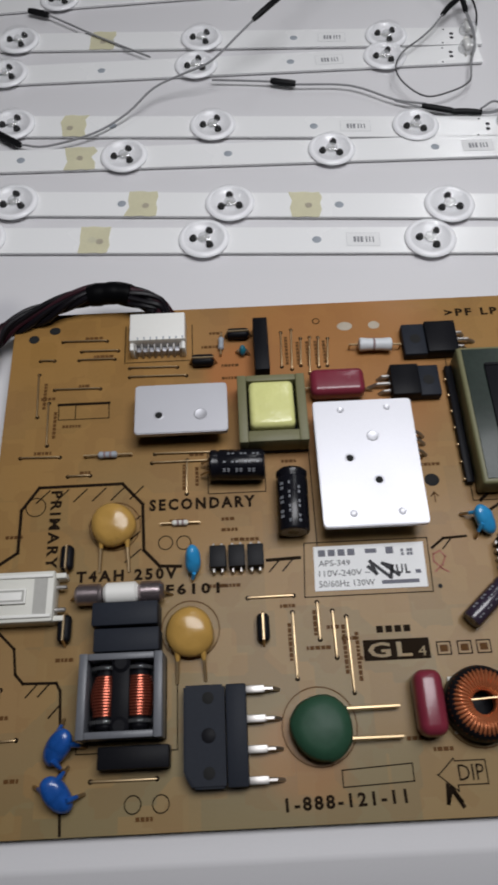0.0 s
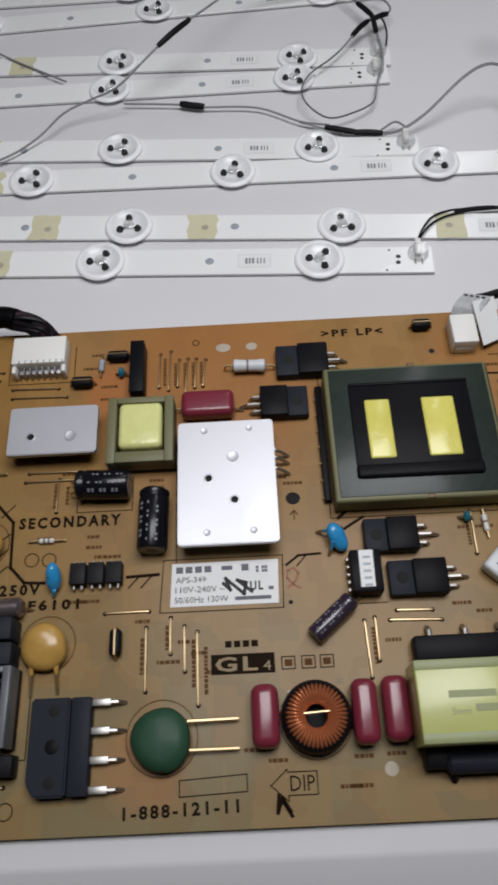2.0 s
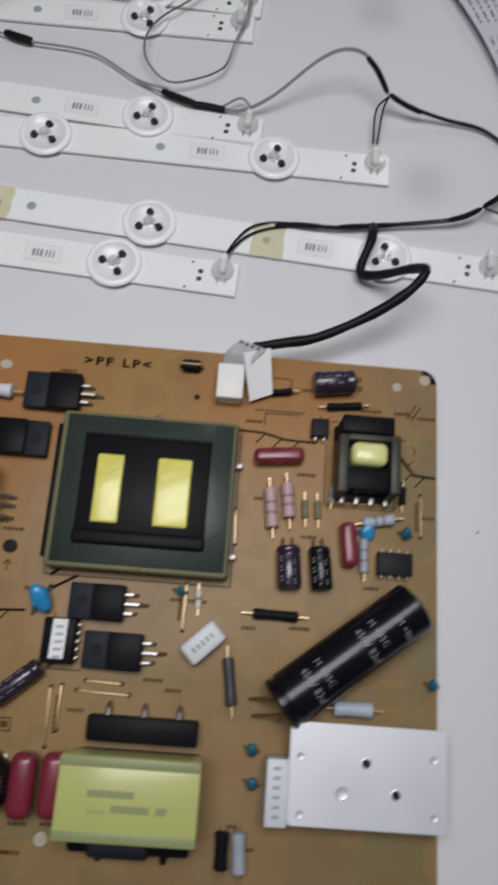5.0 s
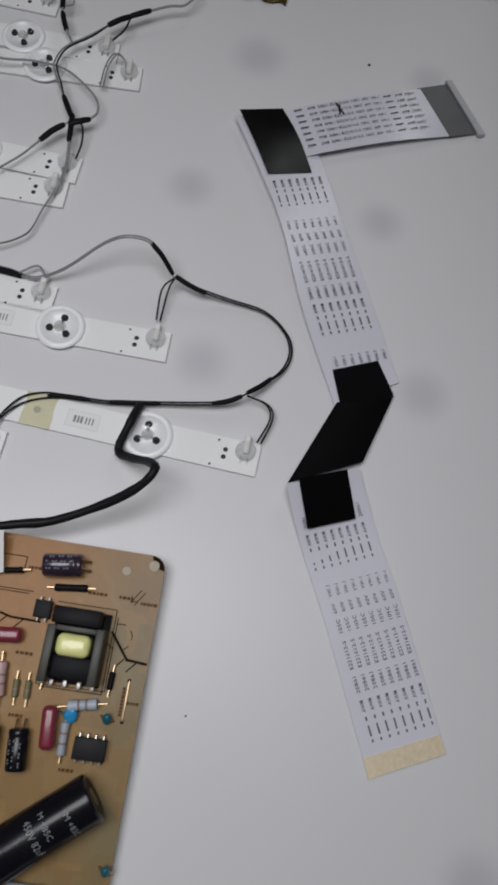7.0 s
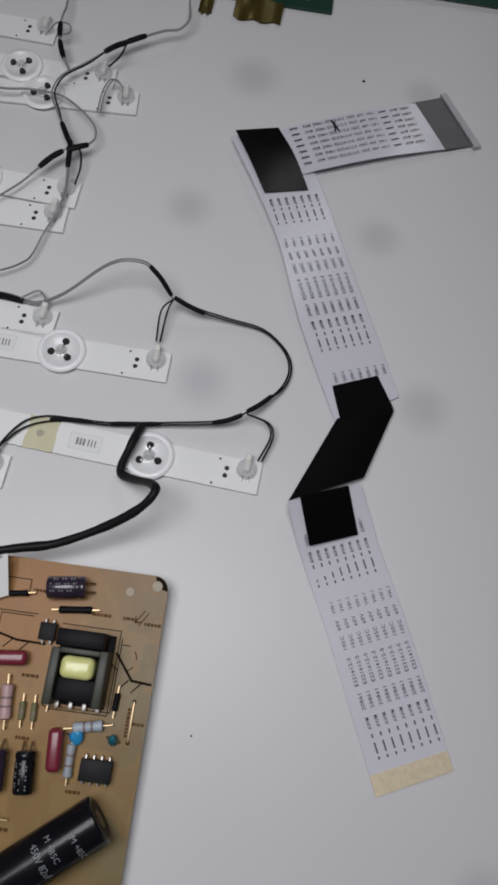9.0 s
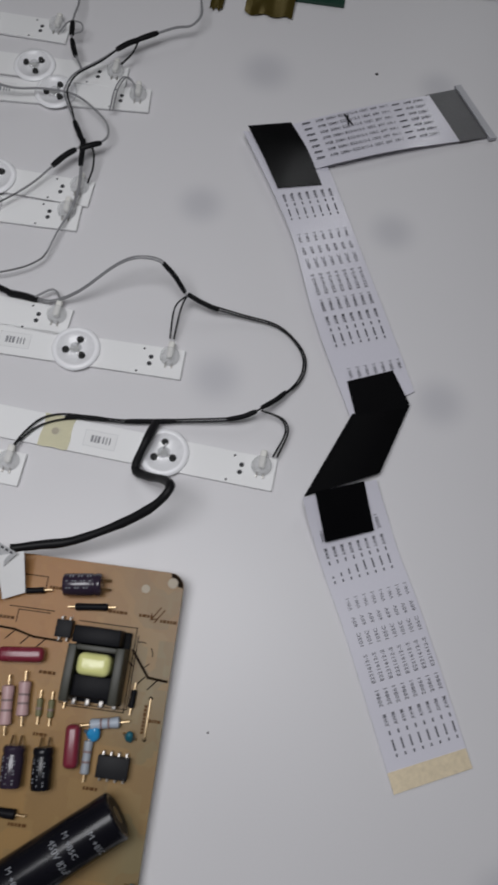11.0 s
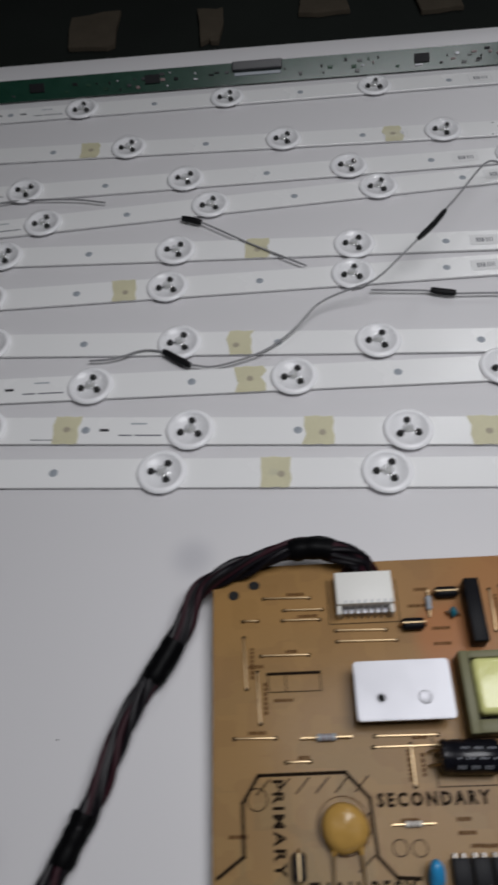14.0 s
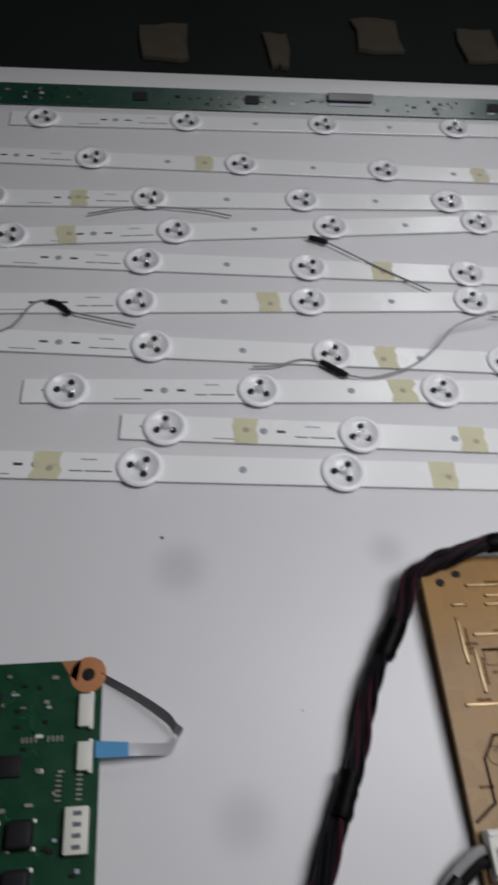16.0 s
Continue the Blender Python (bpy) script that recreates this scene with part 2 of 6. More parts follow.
WIRE_WHITE = mat("white_wire_insulation", (0.30, 0.30, 0.30), 0.4, vary=0.1)
SHRINK = mat("black_heat_shrink", (0.008, 0.008, 0.009), 0.5, vary=0.3, spec=0.12)
FLAT_WHITE = mat("white_flat_cable_film", (0.66, 0.65, 0.72), 0.33, vary=0.05, bump=0.03, blotch=40, coat=0.3)
FLAT_TAPE = mat("black_cloth_tape", (0.003, 0.003, 0.0035), 0.4, vary=0.3, blotch=60, spec=0.05)
FLAT_GREY = mat("grey_shield_film", (0.085, 0.085, 0.09), 0.35, vary=0.3, blotch=200)
TAPE_GLOSS = mat("glossy_black_tape", (0.003, 0.003, 0.0035), 0.24, vary=0.3, blotch=60, spec=0.12)
CONTACT = mat("plated_cable_contacts", (0.74, 0.63, 0.45), 0.45, 0.15, vary=0.25, blotch=500)
GREEN_PCB = mat("green_solder_mask", (0.007, 0.048, 0.022), 0.35, vary=0.5, blotch=160, coat=0.12)
DARK_GREEN_PCB = mat("dark_green_solder_mask", (0.008, 0.045, 0.028), 0.35, vary=0.4, blotch=200, coat=0.3)
COPPER_PAD = mat("copper_earth_pad", (0.60, 0.26, 0.12), 0.4, 0.6, vary=0.2)
GOLD = mat("dark_gold_film", (0.10, 0.075, 0.018), 0.35, 0.5, vary=0.3)
CHIP = mat("black_chip_package", (0.016, 0.016, 0.018), 0.5, vary=0.25, spec=0.12)
BENCH = mat("dark_bench_top", (0.015, 0.018, 0.016), 0.9, vary=0.6, blotch=12, spec=0.1)
CARD = mat("brown_cardboard", (0.075, 0.062, 0.046), 0.9, vary=0.4, spec=0.1)
WALL_PAINT = mat("grey_wall_paint", (0.30, 0.31, 0.32), 0.8, vary=0.1, blotch=3, grain=60)
BLUE_TAB = mat("blue_stiffener_tab", (0.10, 0.30, 0.55), 0.3, vary=0.1, coat=0.4)


# ---- building helpers: all sizes in millimetres ----
def part(name, bm, material, parent=None, label="", sharp=35):
    bmesh.ops.transform(bm, matrix=Matrix.Scale(0.001, 4), verts=bm.verts)
    bmesh.ops.recalc_face_normals(bm, faces=bm.faces)
    me = bpy.data.meshes.new(name)
    bm.to_mesh(me)
    bm.free()
    me.materials.append(material)
    me.shade_smooth()
    me.set_sharp_from_angle(angle=radians(sharp))
    ob = new(name, me)
    if parent is not None:
        ob.parent = parent
    if label:
        ob["label"] = label
    return ob


def thing(name, label, category, m=None, group="", kind=""):
    ob = new(name)
    ob.empty_display_size = 0.01
    if m is not None:
        ob.matrix_world = m
    return tagged(ob, label, category, group, kind)


def box(cx, cy, z0, sx, sy, sz, rz=0.0, bevel=0.2, seg=2, rx=0.0, bm=None):
    """A block on z0, turned about its own centre."""
    own = bmesh.new()
    bmesh.ops.create_cube(own, size=1)
    bmesh.ops.scale(own, vec=(sx, sy, sz), verts=own.verts)
    if bevel:
        bmesh.ops.bevel(own, geom=own.edges[:], offset=bevel, segments=seg, affect="EDGES", profile=0.5, clamp_overlap=True)
    m = Matrix.Translation((cx, cy, z0 + sz / 2)) @ Euler((radians(rx), 0, radians(rz))).to_matrix().to_4x4()
    bmesh.ops.transform(own, matrix=m, verts=own.verts)
    if bm is None:
        return own
    me = bpy.data.meshes.new("tmp")
    own.to_mesh(me)
    own.free()
    bm.from_mesh(me)
    bpy.data.meshes.remove(me)
    return bm


def lathe(p, axis, profile, seg=20, bm=None, capped=True):
    """A turned body: profile of (radius, height along axis) from p."""
    bm = bm or bmesh.new()
    q = Vector(axis).normalized().to_track_quat("Z", "Y")
    rings = []
    for r, h in profile:
        if r < 1e-6:
            rings.append([bm.verts.new(Vector(p) + q @ Vector((0, 0, h)))])
        else:
            rings.append([bm.verts.new(Vector(p) + q @ Vector((r * math.cos(2 * math.pi * i / seg), r * math.sin(2 * math.pi * i / seg), h))) for i in range(seg)])
    for a, b in zip(rings, rings[1:]):
        for i in range(seg):
            j = (i + 1) % seg
            ring = [a[i % len(a)], a[j % len(a)], b[j % len(b)], b[i % len(b)]]
            ring = list(dict.fromkeys(ring))
            if len(ring) > 2:
                bm.faces.new(ring)
    for ring in (rings[0], rings[-1]):
        if capped and len(ring) > 2:
            bm.faces.new(ring)
    return bm


def rod(a, b, r, seg=12, bm=None, round_=0.15):
    a, b = Vector(a), Vector(b)
    n, k = (b - a).length, min(r * round_ * 2, (b - a).length * 0.2)
    return lathe(a, b - a, [(r - k, 0), (r, k), (r, n - k), (r - k, n)], seg, bm)


def glide(pts, step=4):
    """A smooth line through the points."""
    pts = [Vector(p) for p in pts]
    if len(pts) < 3:
        return pts
    ext = [2 * pts[0] - pts[1]] + pts + [2 * pts[-1] - pts[-2]]
    out = []
    for i in range(1, len(ext) - 2):
        p0, p1, p2, p3 = ext[i - 1:i + 3]
        for s in range(step):
            u = s / step
            out.append(0.5 * ((2 * p1) + (p2 - p0) * u + (2 * p0 - 5 * p1 + 4 * p2 - p3) * u * u + (3 * p1 - p0 - 3 * p2 + p3) * u ** 3))
    return out + [pts[-1]]


def tube(pts, r, seg=8, bm=None, step=4, smooth=True):
    """A wire along the points; r may be one radius or a function of the way along (0 to 1)."""
    bm = bm or bmesh.new()
    line = glide(pts, step) if smooth else [Vector(p) for p in pts]
    n, rings = len(line), []
    for i, p in enumerate(line):
        d = (line[min(i + 1, n - 1)] - line[max(i - 1, 0)]).normalized()
        side = d.cross(Vector((0, 0, 1)))
        side = side.normalized() if side.length > 0.05 else d.cross(Vector((0, 1, 0))).normalized()
        up = side.cross(d)
        rad = r(i / (n - 1)) if callable(r) else r
        rings.append([bm.verts.new(p + side * rad * math.cos(2 * math.pi * k / seg) + up * rad * math.sin(2 * math.pi * k / seg)) for k in range(seg)])
    for a, b in zip(rings, rings[1:]):
        for k in range(seg):
            bm.faces.new((a[k], a[(k + 1) % seg], b[(k + 1) % seg], b[k]))
    bm.faces.new(rings[0][::-1])
    bm.faces.new(rings[-1])
    return bm


def slab(outline, z0, z1, bm=None, bevel=0.0):
    """A flat piece with the given outline between two heights."""
    own = bmesh.new()
    f = own.faces.new([own.verts.new((x, y, z0)) for x, y in outline])
    top = bmesh.ops.extrude_face_region(own, geom=[f])
    bmesh.ops.translate(own, vec=(0, 0, z1 - z0), verts=[v for v in top["geom"] if isinstance(v, bmesh.types.BMVert)])
    if bevel:
        bmesh.ops.bevel(own, geom=own.edges[:], offset=bevel, segments=2, affect="EDGES", clamp_overlap=True)
    if bm is None:
        return own
    me = bpy.data.meshes.new("tmp")
    own.to_mesh(me)
    own.free()
    bm.from_mesh(me)
    bpy.data.meshes.remove(me)
    return bm


def band(line, width, z, thick=0.06, bm=None):
    """A printed line of some width along straight points."""
    bm = bm or bmesh.new()
    pts = [Vector((x, y, 0)) for x, y in line]
    for a, b in zip(pts, pts[1:]):
        d = (b - a).normalized()
        s = Vector((-d.y, d.x, 0)) * width / 2
        e = d * width / 2
        lo = [bm.verts.new(v + Vector((0, 0, z))) for v in (a - e - s, b + e - s, b + e + s, a - e + s)]
        bm.faces.new(lo)
    return bm


def writing(name, text, x, y, z, w, h, material, parent, rz=0.0, weight=0.0):
    """Flat lettering whose lower left corner is at x, y, w wide and h high."""
    cu = bpy.data.curves.new(name, "FONT")
    cu.body, cu.size, cu.resolution_u, cu.offset, cu.space_character = text, 1.0, 2, weight * 1.25, 1.0 + weight * 10
    tmp = new("tmp_text", cu)
    dg = bpy.context.evaluated_depsgraph_get()
    me = bpy.data.meshes.new_from_object(tmp.evaluated_get(dg))
    bpy.data.objects.remove(tmp)
    bpy.data.curves.remove(cu)
    xs, ys = [v.co.x for v in me.vertices], [v.co.y for v in me.vertices]
    sx, sy = w / (max(xs) - min(xs)), h / (max(ys) - min(ys))
    m = Matrix.Translation((x, y, z)) @ Matrix.Rotation(radians(rz), 4, "Z") @ Matrix.Diagonal((sx, sy, 1, 1)) @ Matrix.Translation((-min(xs), -min(ys), 0))
    me.transform(Matrix.Scale(0.001, 4) @ m)
    me.name = name
    me.materials.clear()
    me.materials.append(material)
    ob = new(name, me)
    ob.parent = parent
    return ob


# ---- structure: the white tray, the bench and the room ----
def tray():
    bm = bmesh.new()
    prof = [(-24.2, -9.0), (-24.2, -6.0), (-17.2, -6.0), (-16.2, -5.5), (-10.0, -0.5), (-8.4, 0.0), (200.0, 0.0), (430.0, 0.0), (432.5, 0.7), (439.5, 7.2), (441.0, 8.0), (457.0, 8.0), (457.0, 5.0),
            (441.0, 5.0), (431.0, -2.0), (-9.0, -2.4), (-17.0, -9.0)]
    rings = []
    for x in (-420, -300, -100, 48, 100, 300, 460):
        rings.append([bm.verts.new((x, y, z)) for y, z in prof])
    k = len(prof)
    for a, b in zip(rings, rings[1:]):
        for i in range(k):
            bm.faces.new((a[i], b[i], b[(i + 1) % k], a[(i + 1) % k]))
    bm.faces.new(rings[0])
    bm.faces.new(rings[-1])
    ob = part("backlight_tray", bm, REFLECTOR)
    tagged(ob, "white plastic backlight reflector tray with raised rims", "tray", kind="structure")
    slot = part("rim_slot", slab([(35.4, -21.2), (54.6, -21.0), (54.6, -19.0), (45, -19.0), (44.4, -18.4), (35.4, -18.4)], -6.1, -5.95, bevel=0), HOLE, ob, "dark slot cut in the rim")
    return ob


tray_ob = tray()
bench = part("bench_top", box(0, 300, -60, 3000, 2400, 40, bevel=2), BENCH)
tagged(bench, "dark bench top under the tray", "bench", kind="structure")
for cx, cy, sx, sy, rz in ((-135, 545, 33, 44, 2), (18, 566, 32, 44, 4), (-58, 540, 13, 44, 3), (92, 556, 26, 44, 6)):
    torn = random.Random(int(cx))
    edge = [(cx + sx / 2 * u + torn.uniform(-3, 3), cy + sy / 2 * v + torn.uniform(-3, 3)) for u, v in ((-1, -1), (-0.2, -1), (0.5, -1), (1, -1), (1, -0.1), (1, 1), (0.3, 1), (-0.5, 1), (-1, 1), (-1, 0.2))]
    c = part("cardboard_piece", slab(edge, -20, -17, bevel=0.4), CARD)
    tagged(c, "small brown cardboard piece lying on the dark bench", "cardboard", group="cardboard pieces on the bench")
for nm, b in (("wall_north", box(0, 3200, -900, 6400, 60, 3000, bevel=0)), ("wall_south", box(0, -2600, -900, 6400, 60, 3000, bevel=0)),
              ("wall_east", box(3170, 300, -900, 60, 5740, 3000, bevel=0)), ("wall_west", box(-3170, 300, -900, 60, 5740, 3000, bevel=0)),
              ("ceiling", box(0, 300, 2100, 6400, 5860, 60, bevel=0)), ("floor", box(0, 300, -960, 6400, 5860, 60, bevel=0))):
    tagged(part(nm, b, WALL_PAINT), "plain grey painted room surface", "wall", kind="structure")

# ---- the power supply board ----
BOARD = thing("power_supply_board", "tan power supply circuit board crowded with electronic components", "circuit board",
              pose(0, 0, 0.0028, math.degrees(math.atan(0.038)), 0, 0))


def rounded(x0, y0, x1, y1, r, n=5):
    out = []
    for cx, cy, a0 in ((x1 - r, y1 - r, 0), (x0 + r, y1 - r, 90), (x0 + r, y0 + r, 180), (x1 - r, y0 + r, 270)):
        out += [(cx + r * math.cos(radians(a0 + 90 * i / n)), cy + r * math.sin(radians(a0 + 90 * i / n))) for i in range(n + 1)]
    return out


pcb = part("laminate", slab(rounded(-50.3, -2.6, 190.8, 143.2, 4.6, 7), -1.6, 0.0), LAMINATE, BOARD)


# tray colour on a flat disc, darkened for the shade inside the hole
THROUGH = mat("dimmed_tray_in_hole", (0.44, 0.38, 0.30), 0.6, vary=0.2)


def ring_hole(x, y, r, name="hole", material=HOLE, parent=None, oval=1.0):
    b = lathe((0, 0, 0.03), (0, 0, 1), [(r, 0), (r * 0.96, 0.05), (0, 0.05)], 18)
    bmesh.ops.scale(b, vec=(oval, 1, 1), verts=b.verts)
    bmesh.ops.translate(b, vec=(x, y, 0), verts=b.verts)
    return part(name, b, material, parent or BOARD)


for x, y, r, o in ((-44, 134.2, 1.5, 1.1), (-37.7, 137.1, 1.4, 1.25), (71.6, 80.7, 1.9, 1.1), (119, 128.6, 0.9, 1.0), (69, 50.7, 0.6, 1.0)):
    ring_hole(x, y, r, oval=o)
for x, y, r, o in ((52.8, 134.0, 1.6, 1.5), (61.9, 134.0, 1.45, 1.25), (90.7, 8.9, 1.7, 1.0), (187.2, 139.9, 1.7, 1.0), (178.7, 137.0, 1.4, 1.0)):
    ring_hole(x, y, r, "screw_hole", THROUGH, oval=o)

# screen printing
for nm, line, w in (("print_line", [(-49, 60.5), (-42.2, 65.1), (-42.4, 77.2), (-38, 83.8), (-14.8, 83.9), (-9, 77.5), (-8.4, 64.2), (-4.1, 59.6), (1.4, 59.3)], 0.9),
                    ("print_line", [(24.5, 59.8), (33, 60.1)], 0.9), ("print_line", [(68.5, 61.1), (71.9, 63.6), (78, 63.9)], 0.7),
                    ("print_line", [(-48, 47), (-40.6, 39.8), (-39.7, 33.6), (-37.6, 31.3), (-29.3, 31.1), (-28.2, 29.1), (-26.1, -2)], 0.7),
                    ("print_line", [(-34.5, 110.3), (-19.7, 110.3)], 0.9), ("print_line", [(84, 74), (90.5, 79.5)], 0.9), ("print_line", [(85, 70.5), (91, 74)], 0.8),
                    ("print_line", [(131.5, 119.5), (139.5, 119.2), (146, 117.6), (155, 117.4)], 0.7), ("print_line", [(178, 117.5), (184, 110), (190, 109.5)], 0.8)):
    part(nm, band(line, w, 0.05), INK, BOARD)
for nm, line in (("print_outline", [(-34.5, 110), (-34.3, 105.2), (-19.5, 105.2), (-19.7, 110)]), ("print_outline", [(-29.5, 110), (-29.4, 105.2)]), ("print_outline", [(34.5, 64), (67.5, 64), (67, 49.4), (33.6, 49.4), (34.5, 64)]),
                 ("print_outline", [(39, 8.4), (55.5, 9.2), (55.5, 5.4), (39, 4.8), (39, 8.4)]), ("print_outline", [(9.2, 92), (9.2, 79.6), (25.2, 79.6), (25.2, 90)]),
                 ("print_outline", [(38, 103), (38, 62.6), (64, 62.6)]), ("print_outline", [(158, 117), (158, 99.4), (179, 99.8), (179, 122)]),
                 ("print_outline", [(-23.5, 37.5), (-23.5, 14.6), (0.6, 14.6), (0.6, 37.5)]), ("print_outline", [(86.5, 64), (86.5, 49.4), (95, 49.4)]),
                 ("print_outline", [(61.4, 6.5), (65.2, 9.8), (65.4, 9.2), (72.5, 9.2), (72.5, 4.1), (65.4, 4.1), (65.4, 2.8), (61, 6.5)]),
                 ("print_outline", [(82, 120.4), (82, 74), (133, 74), (133, 120)]), ("print_outline", [(-15.5, 137.5), (-15.5, 124), (5.2, 124), (5.2, 137)])):
    part(nm, band(line, 0.28, 0.05), INK, BOARD)
for i in range(6):
    part("print_hatch", band([(-35 + 5.2 * i, 82.8), (-38.5 + 5.2 * i, 79.2)], 0.4, 0.05), INK, BOARD)
for x, y in ((-9.6, 74), (-9.6, 69.5), (-9.3, 64.5)):
    part("print_hatch", band([(x, y), (x - 4, y - 3.4)], 0.4, 0.05), INK, BOARD)
for x, y in ((27.5, 59.6), (31, 59.6), (-34, 31), (-31, 31), (-28, 26), (-28, 20), (74, 63.6), (140, 119), (145, 118), (150, 117.4), (183, 110), (187, 109.4)):
    part("print_hatch", band([(x, y), (x - 2.6, y - 2.9)], 0.4, 0.05), INK, BOARD)
for cx, cy, r in ((-9.7, 3.4, 1.9), (-3.2, 3.3, 1.9), (-2.6, 66, 1.9), (2.3, 65.8, 1.9), (-38.5, 78, 2.7), (-16.4, 71.3, 6.9), (3.9, 42.5, 7.4), (34.6, 18.2, 9.0), (44, 136.4, 1.0), (73.2, 20.6, 9.0)):
    ring = [(cx + r * math.cos(i * math.pi / 14), cy + r * math.sin(i * math.pi / 14)) for i in range(29)]
    part("print_circle", band(ring, 0.28, 0.05), INK_SOFT if r > 4 else INK, BOARD)
writing("lettering", "SECONDARY", -7.2, 75.2, 0.06, 29.3, 3.5, INK, BOARD, 0, 0.036)
writing("lettering", "PRIMARY", -34.5, 82.6, 0.06, 22.4, 3.1, INK, BOARD, -90, 0.028)
writing("lettering", "T4AH 250V", -26.1, 56.0, 0.06, 26.6, 3.2, INK, BOARD, 0, 0.036)
writing("lettering", "F6101", -2.4, 51.6, 0.06, 14.0, 3.0, INK, BOARD, 0, 0.036)
writing("lettering", "1-888-121-11", 25.4, 0.2, 0.06, 28.0, 3.0, INK, BOARD, 1.5, 0.03)
writing("lettering", ">PF LP<", 84.6, 136.0, 0.06, 19.8, 2.8, INK, BOARD, 0, 0.034)
writing("lettering", "DIP", 65.9, 5.0, 0.06, 6.0, 3.4, INK, BOARD)
part("print_block", slab([(47.2, 37.8), (63.8, 37.8), (63.8, 32.7), (47.2, 32.7)], 0.02, 0.06), INK, BOARD)
writing("lettering", "GL", 48.3, 33.4, 0.075, 11.0, 3.7, LAMINATE, BOARD, 0, 0.02)
writing("lettering", "4", 60.8, 33.4, 0.075, 2.0, 2.4, LAMINATE, BOARD)
for k in range(4):
    part("print_bar", slab([(51 + 2.3 * k, 41.2), (52.7 + 2.3 * k, 41.2), (52.7 + 2.3 * k, 39.5), (51 + 2.3 * k, 39.5)], 0.02, 0.05), INK, BOARD)
for x in (65.6, 70.8, 75.6):
    part("print_block", band([(x, 36.5), (x + 3.4, 36.5), (x + 3.4, 33.4), (x, 33.4), (x, 36.5)], 0.3, 0.05), INK, BOARD)
    part("print_bar", slab([(x + 0.7, 35.8), (x + 2.7, 35.8), (x + 2.7, 34.1), (x + 0.7, 34.1)], 0.02, 0.05), INK_SOFT, BOARD)
part("pen_mark", band([(63.0, 4.2), (62.6, 0.6), (63.8, 3.6), (65.6, 0.8), (64.2, 2.6), (65.9, -0.2)], 0.9, 0.08), INK, BOARD)
rnd = random.Random(5)
for x, y in ((-28, 134.2), (-25, 127.3), (-40, 113), (-29, 117), (-40.5, 95), (-27, 88.3), (-3, 98.6), (4, 92.4), (-33, 103.4), (14, 122), (10.5, 134), (8, 129), (14, 117.5), (33, 116), (30, 89), (31, 85),
             (12.6, 72.5), (12.5, 69.4), (-1.5, 72.6), (15, 66.5), (18, 66.4), (27, 47.9), (33, 37), (38.5, 42), (42, 39), (46, 34), (9, 54), (12, 54), (64, 88), (69, 86), (78, 134), (86, 126), (-20, 45), (10, 26),
             (55, 15), (61, 12.4), (82, 12.5), (90, 12.8), (112, 48.8), (118, 46.5), (93, 40), (117, 70), (122, 70), (137, 64), (150, 64.8), (138, 100), (150, 108), (186, 98), (170, 77), (152, 90), (168, 129), (178, 129),
             (185, 128), (148, 134), (139, 132), (134, 123), (137, 15), (140, 10), (78, 6), (80.5, 6), (-46, 70), (-30, 37), (-44, 24), (-40, 10), (-9, 0.8)):
    w = rnd.uniform(3, 5.5)
    u = x
    while u < x + w:
        d = rnd.uniform(0.5, 1.3)
        part("print_bar", slab([(u, y), (u + d, y), (u + d, y - 0.95), (u, y - 0.95)], 0.01, 0.04), INK_SOFT, BOARD)
        u += d + 0.25
# worn part numbers printed along the upright jumpers
for x, y0, y1 in ((28.6, 43, 34), (35.2, 46, 40), (42.2, 42, 30), (45.4, 40, 29), (33.6, 131, 121), (37.0, 129, 121), (40.0, 129, 120), (42.6, 129, 121), (45.2, 129, 121), (2.0, 89, 81), (5.6, 88, 82), (-39.4, 118, 110), (-35.8, 108, 99), (89.7, 43, 34), (119.4, 73, 64), (184.4, 102, 94)):
    u = y0
    while u > y1:
        d = rnd.uniform(0.6, 1.3)
        part("print_bar", slab([(x, u), (x + 0.95, u), (x + 0.95, u - d), (x, u - d)], 0.01, 0.04), INK_SOFT, BOARD)
        u -= d + 0.25

# product label
lab = part("paper_label", slab([(36.9, 62.8), (66.2, 62.9), (65.8, 50.7), (36.4, 50.8)], 0.02, 0.16), PAPER, BOARD, "white printed paper label")
for k in range(4):
    part("label_bar", slab([(38 + 2.6 * k, 61.8), (39.9 + 2.6 * k, 61.8), (39.9 + 2.6 * k, 60), (38 + 2.6 * k, 60)], 0.17, 0.2), GREY_PRINT, lab)
writing("label_text", "APS-349", 37.9, 57.3, 0.2, 8.3, 1.6, PRINT, lab)
writing("label_text", "110V-240V ~", 37.8, 54.5, 0.2, 13.5, 1.7, PRINT, lab)
writing("label_text", "50/60Hz 130W", 37.6, 51.7, 0.2, 14.6, 1.7, PRINT, lab)
for x0, y0, x1, y1 in ((50.5, 61.6, 53.5, 60.4), (56, 61.9, 58, 60), (54, 52.9, 63.8, 51.9), (63.2, 55.4, 64.6, 54.4)):
    part("label_bar", slab([(x0, y0), (x1, y0), (x1, y1), (x0, y1)], 0.17, 0.2), GREY_PRINT, lab)
for i in range(5):
    for j in range(4):
        if (i * 3 + j * 5 + i * j) % 3:
            part("label_bar", slab([(60 + i * 0.8, 62.2 - j), (60.7 + i * 0.8, 62.2 - j), (60.7 + i * 0.8, 61.4 - j), (60 + i * 0.8, 61.4 - j)], 0.17, 0.2), GREY_PRINT, lab)
part("ink_scribble", band([(51, 56.6), (52.8, 54.8), (51.6, 58), (56.5, 53.6), (57.2, 56.6), (54.8, 57.4), (58.6, 54.2)], 0.9, 0.21), PRINT, lab)
writing("label_text", "UL", 58.2, 54.4, 0.2, 3.6, 2.6, PRINT, lab, 0, 0.03)

